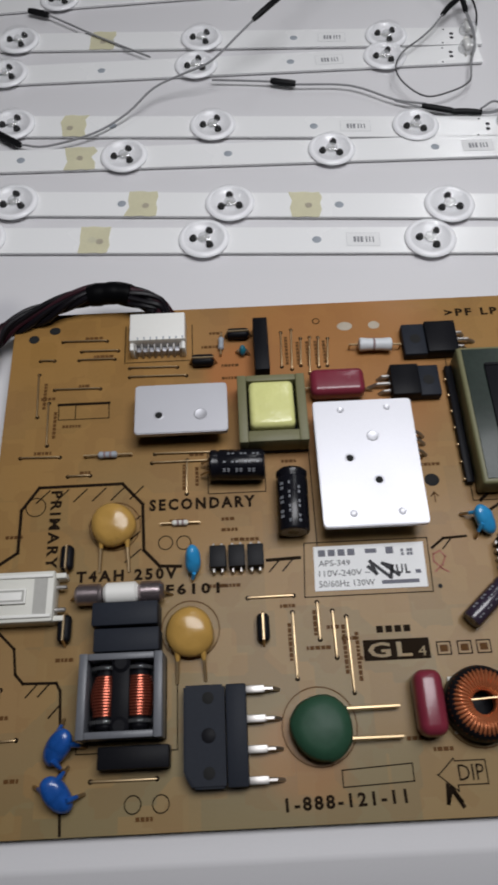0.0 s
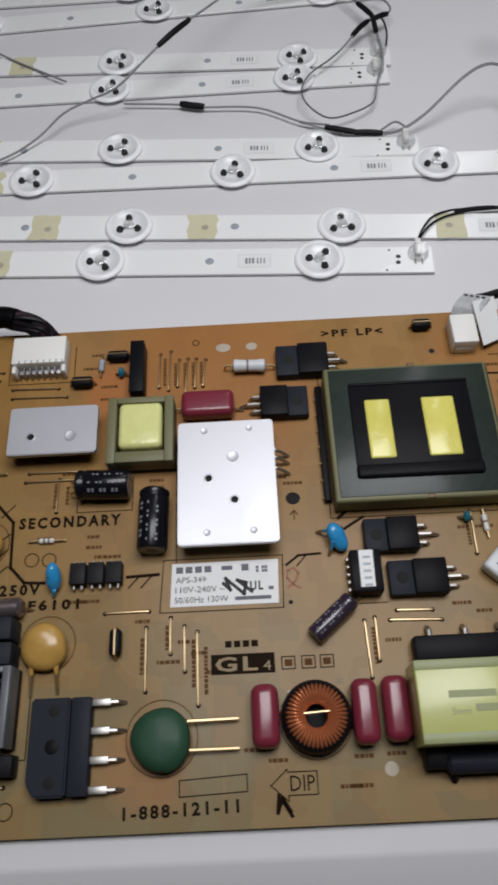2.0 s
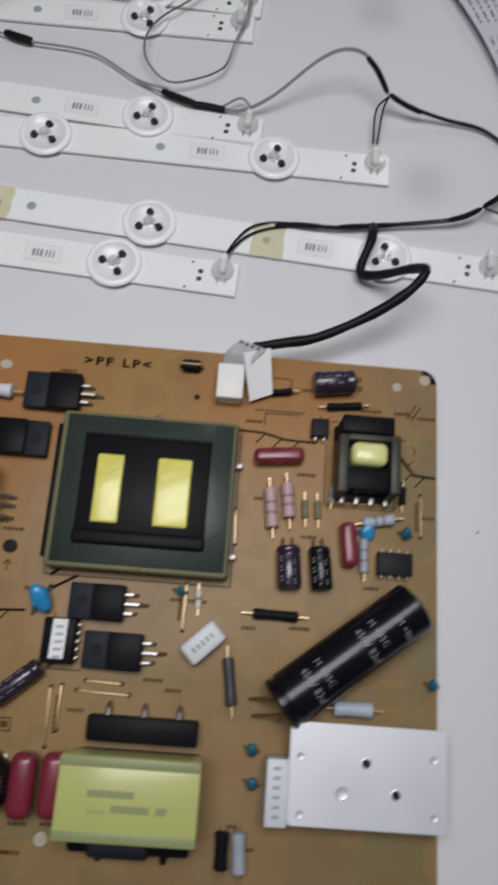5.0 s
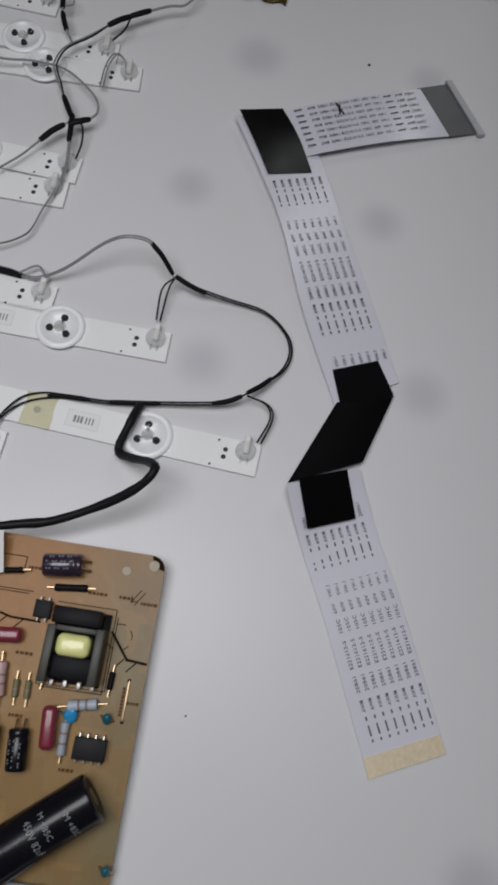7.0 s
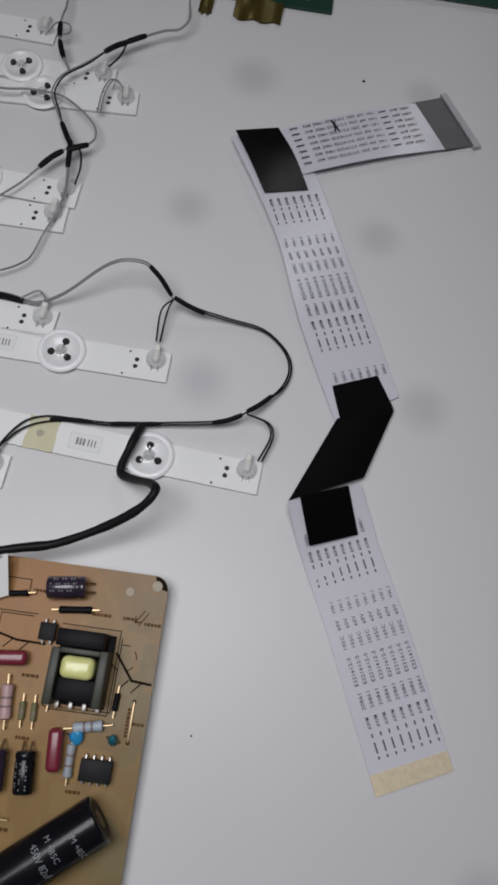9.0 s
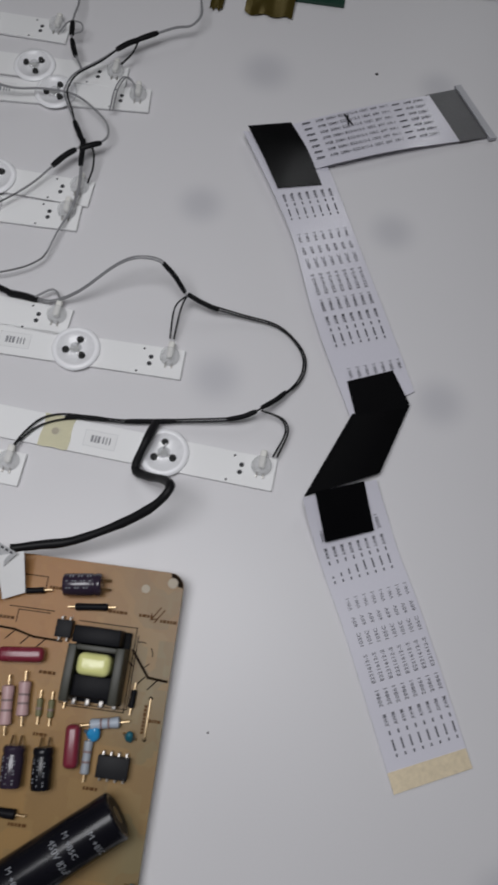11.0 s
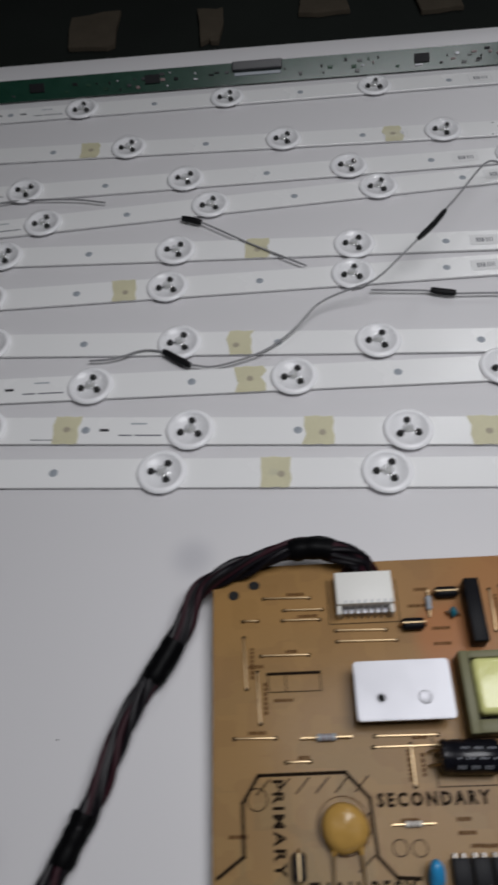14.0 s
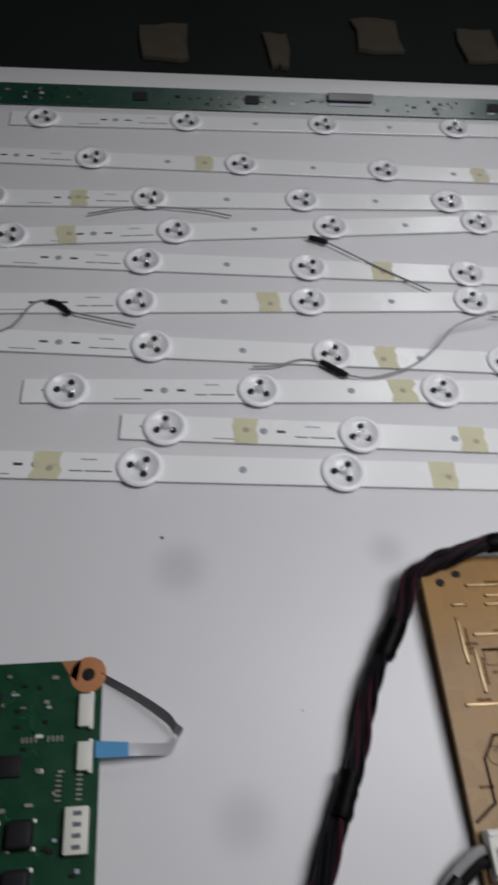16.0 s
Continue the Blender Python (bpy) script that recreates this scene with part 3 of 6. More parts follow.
# bare jumper wires
for x0, y0, x1, y1 in ((-34.9, 132.7, -21.2, 132.4), (-28.9, 128.8, -17.6, 128.6), (-29.5, 125.7, -18.6, 125.6), (-41.3, 126, -37, 125.9), (-36.2, 115.5, -22.5, 115.3), (-41.2, 121.1, -40.6, 106.4),
                       (-37.5, 111, -37, 96.9), (-44.3, 93.2, -33, 93), (-30.3, 86.8, -24, 86.8), (-5.8, 92.6, 11, 92.4), (-6.6, 89.8, 11.2, 89.8), (-13.9, 122, 0.6, 121.7), (-13.8, 118.8, 3.3, 118.5),
                       (18.8, 49.9, 30.7, 50), (30.1, 45.7, 30.2, 29.3), (36.6, 48, 36.6, 38.5), (40.3, 45.6, 40.4, 33.9), (43.7, 44, 43.8, 25.4), (-19.7, 8.6, -4.2, 8.6), (3.4, 90.3, 3.2, 79.9),
                       (32.7, 132.6, 32.3, 120.1), (36, 133.5, 35.3, 119), (38.7, 130.1, 38.1, 120.2), (41.5, 130.4, 40.6, 117.3), (44.1, 130.2, 43.5, 119.5), (47.1, 129.7, 46.1, 119.8),
                       (97, 47.1, 106.5, 46.8), (94.9, 44.6, 108.6, 44.1), (121.2, 74.1, 121, 61.6), (88.1, 44.8, 88.5, 30.2), (90.9, 45.5, 90.9, 34.4), (186, 104, 186, 92), (133, 96, 133.4, 86), (-43, 30, -43.5, 20), (-46, 18, -38, 18.4)):
    d = Vector((x1 - x0, y1 - y0)).normalized() * 0.5
    part("jumper_wire", tube([(x0, y0, -0.2), (x0 + d.x * 0.3, y0 + d.y * 0.3, 0.45), (x0 + d.x * 2, y0 + d.y * 2, 0.55), (x1 - d.x * 2, y1 - d.y * 2, 0.55), (x1 - d.x * 0.3, y1 - d.y * 0.3, 0.45), (x1, y1, -0.2)], 0.25, 6, smooth=False), TIN, BOARD)
    for x, y in ((x0, y0), (x1, y1)):
        if min(abs(y1 - y0), abs(x1 - x0)) < 12:
            part("solder_eye", lathe((x, y, 0.02), (0, 0, 1), [(0.62, 0), (0.5, 0.06), (0, 0.06)], 10), INK, BOARD)


# components
def leads(parent, *pairs, r=0.35):
    for a, b in pairs:
        part("lead", tube([a, b], r, 6, smooth=False), TIN, parent)


def heatsink(x0, y0, x1, y1, top, material, holes, dimples):
    b = slab(rounded(x0, y0, x1, y1, 0.9, 3), top - 2.0, top, bevel=0.35)
    ob = part("heatsink", b, material, BOARD, "flat bright aluminium heatsink plate")
    part("heatsink_wall", box((x0 + x1) / 2 - 1, y0 + 4.0, 0, (x1 - x0) - 6, 1.5, top - 1.6, bevel=0.2), ALU_DARKER, ob)
    part("heatsink_wall", box((x0 + x1) / 2 - 1, y1 - 3.0, 0, (x1 - x0) - 6, 1.5, top - 1.6, bevel=0.2), ALU_DARKER, ob)
    part("power_transistor", box((x0 + x1) / 2, (y0 + y1) / 2 - 1, 0.6, (x1 - x0) * 0.7, (y1 - y0) * 0.5, top - 2.3, bevel=0.4), BLACK, ob)
    for x, y in holes:
        part("screw_hole", lathe((x, y, top + 0.02), (0, 0, 1), [(1.05, 0), (1.0, 0.05), (0, 0.05)], 16), HOLE, ob)
        part("screw_collar", lathe((x, y, top), (0, 0, 1), [(1.4, 0), (1.3, 0.05), (1.02, 0.07), (1.0, 0.0)], 18, capped=False), material, ob)
    for x, y, r in dimples:
        part("dimple", lathe((x, y, top - 0.02), (0, 0, 1), [(r, 0), (r * 0.85, 0.18), (r * 0.5, 0.05), (0, 0.02)], 16), material, ob)
    return ob


hs = heatsink(39.4, 65, 66.9, 102.3, 9, ALU, [(48.1, 84.3), (55.2, 77.6)], [(55, 90.8, 1.7), (47.4, 68.4, 1.0), (60.1, 68.5, 1.0), (47, 99.3, 1.0), (60, 99.6, 1.0)])
for y in (94.4, 92.0, 88.6):
    part("transistor_leg", tube([(63, y, 4.4), (67.4, y, 4.2), (69.4, y - 0.2, 2.6), (71.2, y - 0.3, 0.1)], 0.5, 6, smooth=False), SOLDER, hs)
part("pen_loop", band([(68.4, 54.6), (70.6, 56.4), (71.6, 58.6), (70.4, 60.2), (68.6, 59.4), (68.4, 57.4), (70.2, 55.4), (71.8, 54.4)], 0.5, 0.06), mat("faded_red_pen", (0.30, 0.10, 0.06), 0.6, vary=0.3, bump=0), BOARD)
part("print_arrow", band([(71.6, 74.2), (71.6, 77.0), (70.6, 75.8), (71.6, 77.0), (72.6, 75.8)], 0.35, 0.05), INK_SOFT, BOARD)
heatsink(-10.6, 95.1, 15.5, 110.8, 8, ALU_DARKER, [(-3.8, 100.8)], [(7.9, 100.7, 1.9)])
heatsink(150.9, 17.8, 190.2, 41.6, 10, ALU, [(170, 32.9), (177.5, 26.1)], [(164.1, 25.7, 1.7), (153.6, 33.5, 1.0), (187, 34.6, 1.0), (153.9, 20.4, 1.0), (187, 21.6, 1.0)])


def film_cap(cx, cy, sx, sy, h, material=RED, rz=0.0, wire=None):
    ob = part("film_capacitor", box(cx, cy, 0.5, sx, sy, h, rz, bevel=min(sx, sy, h) * 0.36, seg=5), material, BOARD, "glossy dipped film capacitor lying flat")
    for a, b in wire or ():
        leads(ob, (a, b))
    return ob


film_cap(47.8, 111.3, 16, 8.6, 5.5, wire=[((38.0, 111, 2), (40.5, 111, 2)), ((55, 110.6, 2), (58.5, 110.2, 0))])
film_cap(60.7, 21.8, 6.9, 15, 7)
film_cap(85.2, 21.8, 6.4, 15.4, 7)
film_cap(92.9, 22.2, 6.6, 15.4, 7)
film_cap(144.2, 111.9, 14.4, 4.6, 4.5, rz=6)
film_cap(165.1, 87.9, 4.4, 12.4, 5.0, rz=6)


SLEEVE_PRINT = mat("grey_sleeve_print", (0.22, 0.23, 0.25), 0.45, vary=0.2, bump=0)


CAN_END = mat("dull_can_end", (0.20, 0.20, 0.21), 0.45, 0.5, vary=0.2)


def can(a, b, r, sleeve=SLEEVE, stripe=True, label="black sleeved electrolytic capacitor lying on its side"):
    """An electrolytic capacitor lying on the board, its wires at a."""
    a, b = Vector(a), Vector(b)
    d, n = (b - a).normalized(), (b - a).length
    ob = part("electrolytic_capacitor", lathe(a, d, [(r * 0.55, 0), (r * 0.86, 0.05), (r, 0.7), (r, 1.7), (r * 0.93, 2.2), (r * 0.93, 2.6), (r, 3.1), (r, n - 0.6), (r * 0.92, n), (r * 0.78, n)], 28), sleeve, BOARD, label)
    part("can_end", lathe(a + d * (n - 0.05), d, [(r * 0.80, 0), (r * 0.78, 0.12), (r * 0.2, 0.02), (0, 0.02)], 24), CAN_END if r < 6 else BLACK, ob)
    side = d.cross(Vector((0, 0, 1))).normalized()
    for s in (-1, 1):
        leads(ob, (a + side * s * r * 0.4, a + side * s * r * 0.4 - d * 2.4 + Vector((0, 0, -r * 0.6))))
    if stripe:
        for ang, w, mtl in ((40, 14, SLEEVE_PRINT), (74, 6, SLEEVE_PRINT), (108, 8, SLEEVE_PRINT)):
            bm = bmesh.new()
            for k in range(9):
                u = n * (0.26 + 0.075 * k)
                for q in range(2):
                    if (k * 7 + int(ang) + q * 3) % 3 == 0:
                        continue
                    vs = []
                    for du, da in ((0, 0), (n * 0.045, 0), (n * 0.045, w * 0.45), (0, w * 0.45)):
                        aa = radians(ang + q * w * 0.55 + da)
                        vs.append(bm.verts.new(a + d * (u + du) + (side * math.cos(aa) + Vector((0, 0, 1)) * math.sin(aa)) * (r + 0.03)))
                    bm.faces.new(vs)
            part("sleeve_print", bm, mtl, ob)
    return ob


can((9.9, 86.3, 4.4), (25, 85.8, 4.4), 4.3)
can((32.3, 83.4, 4.4), (31.8, 65.6, 4.4), 4.3)
can((85, 50, 2.8), (74.4, 40.8, 2.8), 2.6, PURPLE)
can((165.2, 136.2, 3.8), (153.2, 134.6, 3.8), 3.6, PURPLE)
can((148.2, 86.2, 3.5), (149.2, 74.6, 3.5), 3.3, PURPLE)
can((156.8, 86.6, 3.2), (158.2, 75, 3.2), 3.0)
big = can((147.5, 44.6, 8.2), (182.6, 72.2, 8.2), 7.1, stripe=False, label="large black mains electrolytic capacitor lying diagonally")


def wrapped(text, u0, ang, w, h):
    """Lettering bent round the large can, u0 along it and ang round it."""
    a, b, r = Vector((147.5, 44.6, 8.2)), Vector((182.6, 72.2, 8.2)), 7.14
    d = (b - a).normalized()
    side = d.cross(Vector((0, 0, 1))).normalized()
    ob = writing("sleeve_text", text, 0, 0, 0, w, h, SLEEVE_PRINT, big, 0, 0.0)
    for v in ob.data.vertices:
        t = radians(ang) - v.co.x * 1000 / r
        p = a + d * (u0 + v.co.y * 1000) + (side * math.cos(t) + Vector((0, 0, 1)) * math.sin(t)) * r
        v.co = p * 0.001
    ob.data.update()


for txt, u0, ang, w, h in (("450V 82uF", 9.0, 128, 11.0, 2.0), ("M +85C", 13.2, 128, 8.0, 1.7), ("450V 82uF", 26.0, 128, 11.0, 2.0), ("M +85C", 30.2, 128, 8.0, 1.7), ("M +85C", 36.5, 96, 8.0, 1.7)):
    wrapped(txt, u0, ang, w, h)
leads(big, ((146, 46.5, 7), (140.5, 45.5, 1)), ((148, 42.5, 7), (141.5, 41.4, 1)), r=0.45)


CHOKE_DARK = mat("dark_grey_lacquer", (0.05, 0.05, 0.055), 0.35, vary=0.3)
BAND = mat("faded_colour_band", (0.24, 0.17, 0.17), 0.45, vary=0.3)


def axial(a, b, r, material, wire=2.6, label="axial resistor", bands=()):
    a, b = Vector(a), Vector(b)
    d, n = (b - a).normalized(), (b - a).length
    ob = part("axial_resistor", lathe(a, d, [(r * 0.5, 0), (r * 0.95, 0.35), (r, 1.0), (r * 0.9, n * 0.3), (r * 0.9, n * 0.7), (r, n - 1.0), (r * 0.95, n - 0.35), (r * 0.5, n)], 16), material, BOARD, label)
    leads(ob, (a, a - d * wire), (b, b + d * wire), (a - d * wire, a - d * wire - Vector((0, 0, a.z))), (b + d * wire, b + d * wire - Vector((0, 0, b.z))), r=0.32)
    for u in bands:
        part("colour_band", lathe(a + d * n * u, d, [(r * 0.94, 0), (r * 0.96, 0.05), (r * 0.96, 0.6), (r * 0.94, 0.65)], 16), BAND, ob)
    return ob


axial((55.8, 125.2, 2.6), (66, 124.8, 2.6), 2.1, WHITE_BODY, label="white axial resistor", bands=(0.42,))
axial((142.2, 102.6, 2.2), (143.6, 91, 2.2), 1.9, PINK_BODY, label="pink axial resistor", bands=(0.35, 0.6))
axial((147, 104.4, 2.2), (148.2, 94.2, 2.2), 1.9, PINK_BODY, label="pink axial resistor", bands=(0.35, 0.6))
axial((169, 94.4, 2.0), (178, 96.2, 2.0), 1.7, BLUE_BODY, label="pale blue axial resistor", bands=(0.35, 0.6))
axial((139.7, 67.5, 1.8), (152.2, 67.3, 1.8), 1.5, BLACK, label="dark axial inductor")
axial((133.9, 55.6, 1.9), (135.8, 43.4, 1.9), 1.6, CHOKE_DARK, label="dark grey axial inductor")
axial((162.4, 44.8, 2.4), (173, 44.8, 2.4), 2.1, BLUE_BODY, label="pale blue grey axial resistor")
axial((139.8, 14, 2.2), (140.6, 4.5, 2.2), 1.9, GREY_BODY, 1.6, label="grey axial resistor")
axial((135.8, 14, 2.0), (136, 5, 2.0), 1.8, BLACK, 1.6, label="dark axial diode")
axial((-21.8, 92.6, 1.2), (-16.4, 92.6, 1.2), 1.0, GREY_BODY, 4.0, label="small grey diode", bands=(0.3, 0.6))
axial((-0.8, 71.2, 0.9), (3.6, 71.2, 0.9), 0.8, CREAM, 3.0, label="small beige resistor", bands=(0.3, 0.6))
axial((169.6, 90, 1.6), (169.9, 80.4, 1.6), 1.4, GREY_BODY, 1.8, label="grey axial resistor", bands=(0.3, 0.6))
axial((152.4, 100, 1.2), (152.8, 94.6, 1.2), 1.0, FERRITE_SIDE, 2.0, label="small olive resistor", bands=(0.5,))
axial((156.0, 100, 1.2), (156.4, 94.6, 1.2), 1.0, FERRITE_SIDE, 2.0, label="small olive resistor", bands=(0.5,))
axial((157.5, 128.4, 1.5), (168, 129.6, 1.5), 1.2, BLACK, 2.0, label="small black diode")


def to220(x, y, n, w, way, tab_hole=True):
    """A power transistor lying flat: x, y its middle, way the side of its legs (1: +x)."""
    ob = part("power_transistor", box(x + way * n * 0.2, y, 0.2, n * 0.58, w, 4.4, bevel=0.5), BLACK, BOARD, "black power transistor lying flat")
    part("tab", box(x - way * n * 0.29, y, 0.2, n * 0.44, w, 3.2, bevel=0.5), GREY_BLACK, ob)
    part("tab_hole", lathe((x - way * n * 0.28, y, 3.36), (0, 0, 1), [(1.7, 0), (1.6, 0.1), (0, 0.1)], 18), HOLE, ob)
    for k in (-1, 0, 1):
        e = x + way * n * 0.49
        L = 6.2 if k == 0 else 3.2
        part("leg", tube([(e, y + k * 2.5, 2), (e + way * L * 0.6, y + k * 2.5, 1.9), (e + way * L, y + k * 2.4, 0)], 0.55, 6, smooth=False), SOLDER, ob)
    return ob


to220(77.6, 125.9, 16.2, 11, 1)
to220(70.8, 111.3, 14.6, 10.3, -1)
to220(97.8, 67.4, 14.8, 9.6, 1)
to220(103.5, 55.1, 15.6, 9.6, 1)


def small_transformer():
    body = part("small_transformer", box(28.2, 101.8, 0.2, 19.4, 21.6, 1.6, bevel=0.3), BLACK, BOARD, "small transformer with olive core and pale yellow tape")
    for b in (box(19.8, 101.8, 1.8, 2.6, 21.6, 6.4, bevel=0.3), box(36.6, 101.8, 1.8, 2.6, 21.6, 6.4, bevel=0.3), box(28.2, 111.5, 1.8, 14.2, 2.0, 6.4, bevel=0.3), box(28.2, 92.8, 1.8, 14.2, 3.4, 6.4, bevel=0.3)):
        part("core", b, FERRITE_SIDE, body)
    part("winding", box(28.1, 103.2, 1.8, 12.8, 14.8, 6.6, bevel=1.6, seg=4), PALE_YELLOW, body, "pale yellow tape round the winding")
    body2 = part("small_transformer", box(168.6, 111.6, 0.2, 17, 22, 1.6, bevel=0.3), BLACK, BOARD, "small transformer with black bobbin and pale yellow tape")
    for b in (box(161.3, 109, 1.8, 2.6, 16.4, 11.0, bevel=0.3), box(175.8, 109.4, 1.8, 2.6, 16.4, 11.0, bevel=0.3), box(168.6, 116.6, 1.8, 12.0, 1.6, 11.0, bevel=0.2)):
        part("core", b, DARK_CORE, body2)
    part("bobbin_block", box(168, 120.3, 1.8, 14.4, 5.0, 11.4, bevel=0.4), BLACK, body2)
    part("winding", box(168.5, 112, 1.8, 10.2, 6.6, 11.8, bevel=2, seg=4), PALE_YELLOW, body2, "pale yellow tape round the winding")
    part("bobbin_block", box(168.6, 105.6, 1.8, 11.8, 6.4, 8.0, bevel=0.4), BLACK, body2)
    for k in range(4):
        part("pin", box(162.8 + k * 4.2, 100.6, 0.2, 1.4, 2.2, 2.6, bevel=0.3), SOLDER, body2)


small_transformer()


JOINT = mat("brown_varnished_joint", (0.17, 0.10, 0.05), 0.4, vary=0.3)


def big_transformer():
    ob = part("main_transformer", box(107.4, 97.2, 0.8, 48.8, 43.4, 7.3, bevel=0.8, seg=3), FERRITE_SIDE, BOARD, "large flat transformer with dark green ferrite core")
    part("core_plate", box(107.6, 97.4, 7.6, 46.6, 41.2, 0.7, bevel=0.25), FERRITE, ob, "dark green painted ferrite plate")
    part("core_side", box(131.9, 97.2, 1.4, 0.5, 42.2, 6.2, bevel=0.15), FERRITE, ob)
    part("bobbin", box(107.4, 97.6, 4.6, 35.2, 29.0, 4.3, bevel=0.5), BLACK, ob)
    part("bobbin_lip", box(107.4, 84.0, 7.6, 35.6, 4.0, 2.2, bevel=0.9, seg=3), BLACK, ob)
    part("bobbin_lip", box(107.4, 112.2, 7.6, 35.0, 0.9, 1.7, bevel=0.3), BLACK, ob)
    for x0, x1 in ((93.9, 101.4), (110.5, 120.1)):
        part("winding_tape", box((x0 + x1) / 2, 97.4, 7.0, x1 - x0, 19.2, 2.2, bevel=0.7, seg=3), YELLOW, ob, "bright yellow tape over the winding")
    for y in (76.2, 118.8):
        part("core_joint", box(109.5, y, 3.0, 2.0, 1.2, 5.36, bevel=0.2), JOINT, ob)
    for k in range(7):
        part("pin", box(80.8, 80 + 5.4 * k, 0, 1.4, 0.8, 1.5, bevel=0.3), TIN, ob)
    part("pin_rail", box(81.6, 97.5, 0, 2.2, 38, 2.4, bevel=0.4), BLACK, ob)
    for y in (82, 108):
        part("pin", box(133.0, y, 0.2, 2.0, 1.6, 2.6, bevel=0.3), SOLDER, ob)


big_transformer()


TAPE_OLIVE = mat("olive_tape_edge", (0.26, 0.29, 0.13), 0.4, vary=0.1)


def taped_transformer():
    ob = part("standby_transformer", box(112.7, 22.1, 5.6, 33.4, 18.6, 11.4, bevel=0.6), YELLOW_GREEN, BOARD, "transformer wrapped in yellow green tape")
    part("tape_edge", box(112.7, 30.1, 16.95, 33.2, 2.2, 0.12, bevel=0.04), TAPE_OLIVE, ob)
    part("tape_edge", box(112.6, 14.1, 16.95, 33.0, 2.2, 0.12, bevel=0.04), TAPE_OLIVE, ob)
    part("bobbin", box(113.5, 36.2, 0.4, 28.4, 6.2, 5.0, bevel=0.7), BLACK, ob)
    part("bobbin", box(113.0, 10.8, 0.4, 29.6, 5.4, 5.6, bevel=0.7), BLACK, ob)
    part("bobbin_winding", rod((103, 9.4, 4.6), (118, 9.4, 4.6), 2.6), GREY_BLACK, ob)
    part("bobbin", box(113.4, 22.6, 0.4, 30, 17, 5, bevel=0.4), BLACK, ob)
    for x in (104.1, 113.4, 122.5):
        part("pin", tube([(x, 38.6, 3.0), (x, 40.6, 3.0), (x, 42.0, 0.4)], 0.75, 8, smooth=False), SOLDER, ob)
    for x in (105.3, 121.6):
        part("pin", tube([(x, 8.8, 3.0), (x, 7.0, 2.6), (x, 5.8, 0.4)], 0.9, 8, smooth=False), BLACK, ob)
    writing("tape_text", "5mm", 103.5, 18.9, 17.1, 4.2, 1.5, TAPE_OLIVE, ob)
    for x0, x1, y in ((103.2, 114.2, 22.6), (109, 118, 19.5), (119.5, 122, 19.5)):
        part("tape_print", slab([(x0, y), (x1, y), (x1, y + 1.6), (x0, y + 1.6)], 17.0, 17.1), TAPE_OLIVE, ob)


taped_transformer()


def toroid(cx, cy, z, R, r, turns):
    """A ring core wound with copper wire, one turn at a time."""
    bm = bmesh.new()
    rings = []
    for i in range(36):
        a = 2 * math.pi * i / 36
        rings.append([bm.verts.new((cx + (R + r * math.cos(b)) * math.cos(a), cy + (R + r * math.cos(b)) * math.sin(a), z + r * 0.9 * math.sin(b))) for b in [2 * math.pi * k / 12 for k in range(12)]])
    for i in range(36):
        for k in range(12):
            bm.faces.new((rings[i][k], rings[(i + 1) % 36][k], rings[(i + 1) % 36][(k + 1) % 12], rings[i][(k + 1) % 12]))
    ob = part("toroidal_choke", bm, BLACK, BOARD, "ring choke wound with copper wire")
    bm = bmesh.new()
    tube([(R + (r + 0.35) * math.cos(b), 0.03 * R * math.sin(b), (r + 0.35) * 0.9 * math.sin(b)) for b in [math.pi * 2 * k / 10 - 0.4 for k in range(11)]], 0.42, 5, bm, smooth=False)
    turn = part("copper_turn", bm, COPPER, ob)
    turn.location = (cx / 1000, cy / 1000, z / 1000)
    for i in range(1, turns):
        t = new("copper_turn", turn.data)
        t.parent, t.location, t.rotation_euler = ob, turn.location, (0, 0, 2 * math.pi * i / turns)
    # black ring over the outer part of the copper turns
    part("outer_ring", lathe((cx, cy, 0.6), (0, 0, 1), [(R + r * 0.75, 6.2), (R + r * 0.95, 5.9), (R + r + 0.5, 5.0), (R + r + 0.9, 3.6), (R + r + 0.9, 0.4), (R + r + 0.4, 0)], 32, capped=False), BLACK, ob, sharp=60)
    part("plastic_base", box(cx, cy + 0.3, 0, R * 2 + r * 0.9, R * 2 + r * 0.9, 0.8, bevel=0.4), CREAM, ob)
    part("inner_floor", lathe((cx, cy, 0.85), (0, 0, 1), [(R, 0), (R * 0.9, 0.2), (0, 0.2)], 20), BLACK, ob)
    part("core_tie", tube([(cx - R + r, cy + 0.6, z + 2.0), (cx + R - r, cy + 0.9, z + 2.0)], 0.3, 6, smooth=False), TIN, ob)
    return ob


toroid(73.2, 21.2, 4.6, 5.5, 2.3, 42)


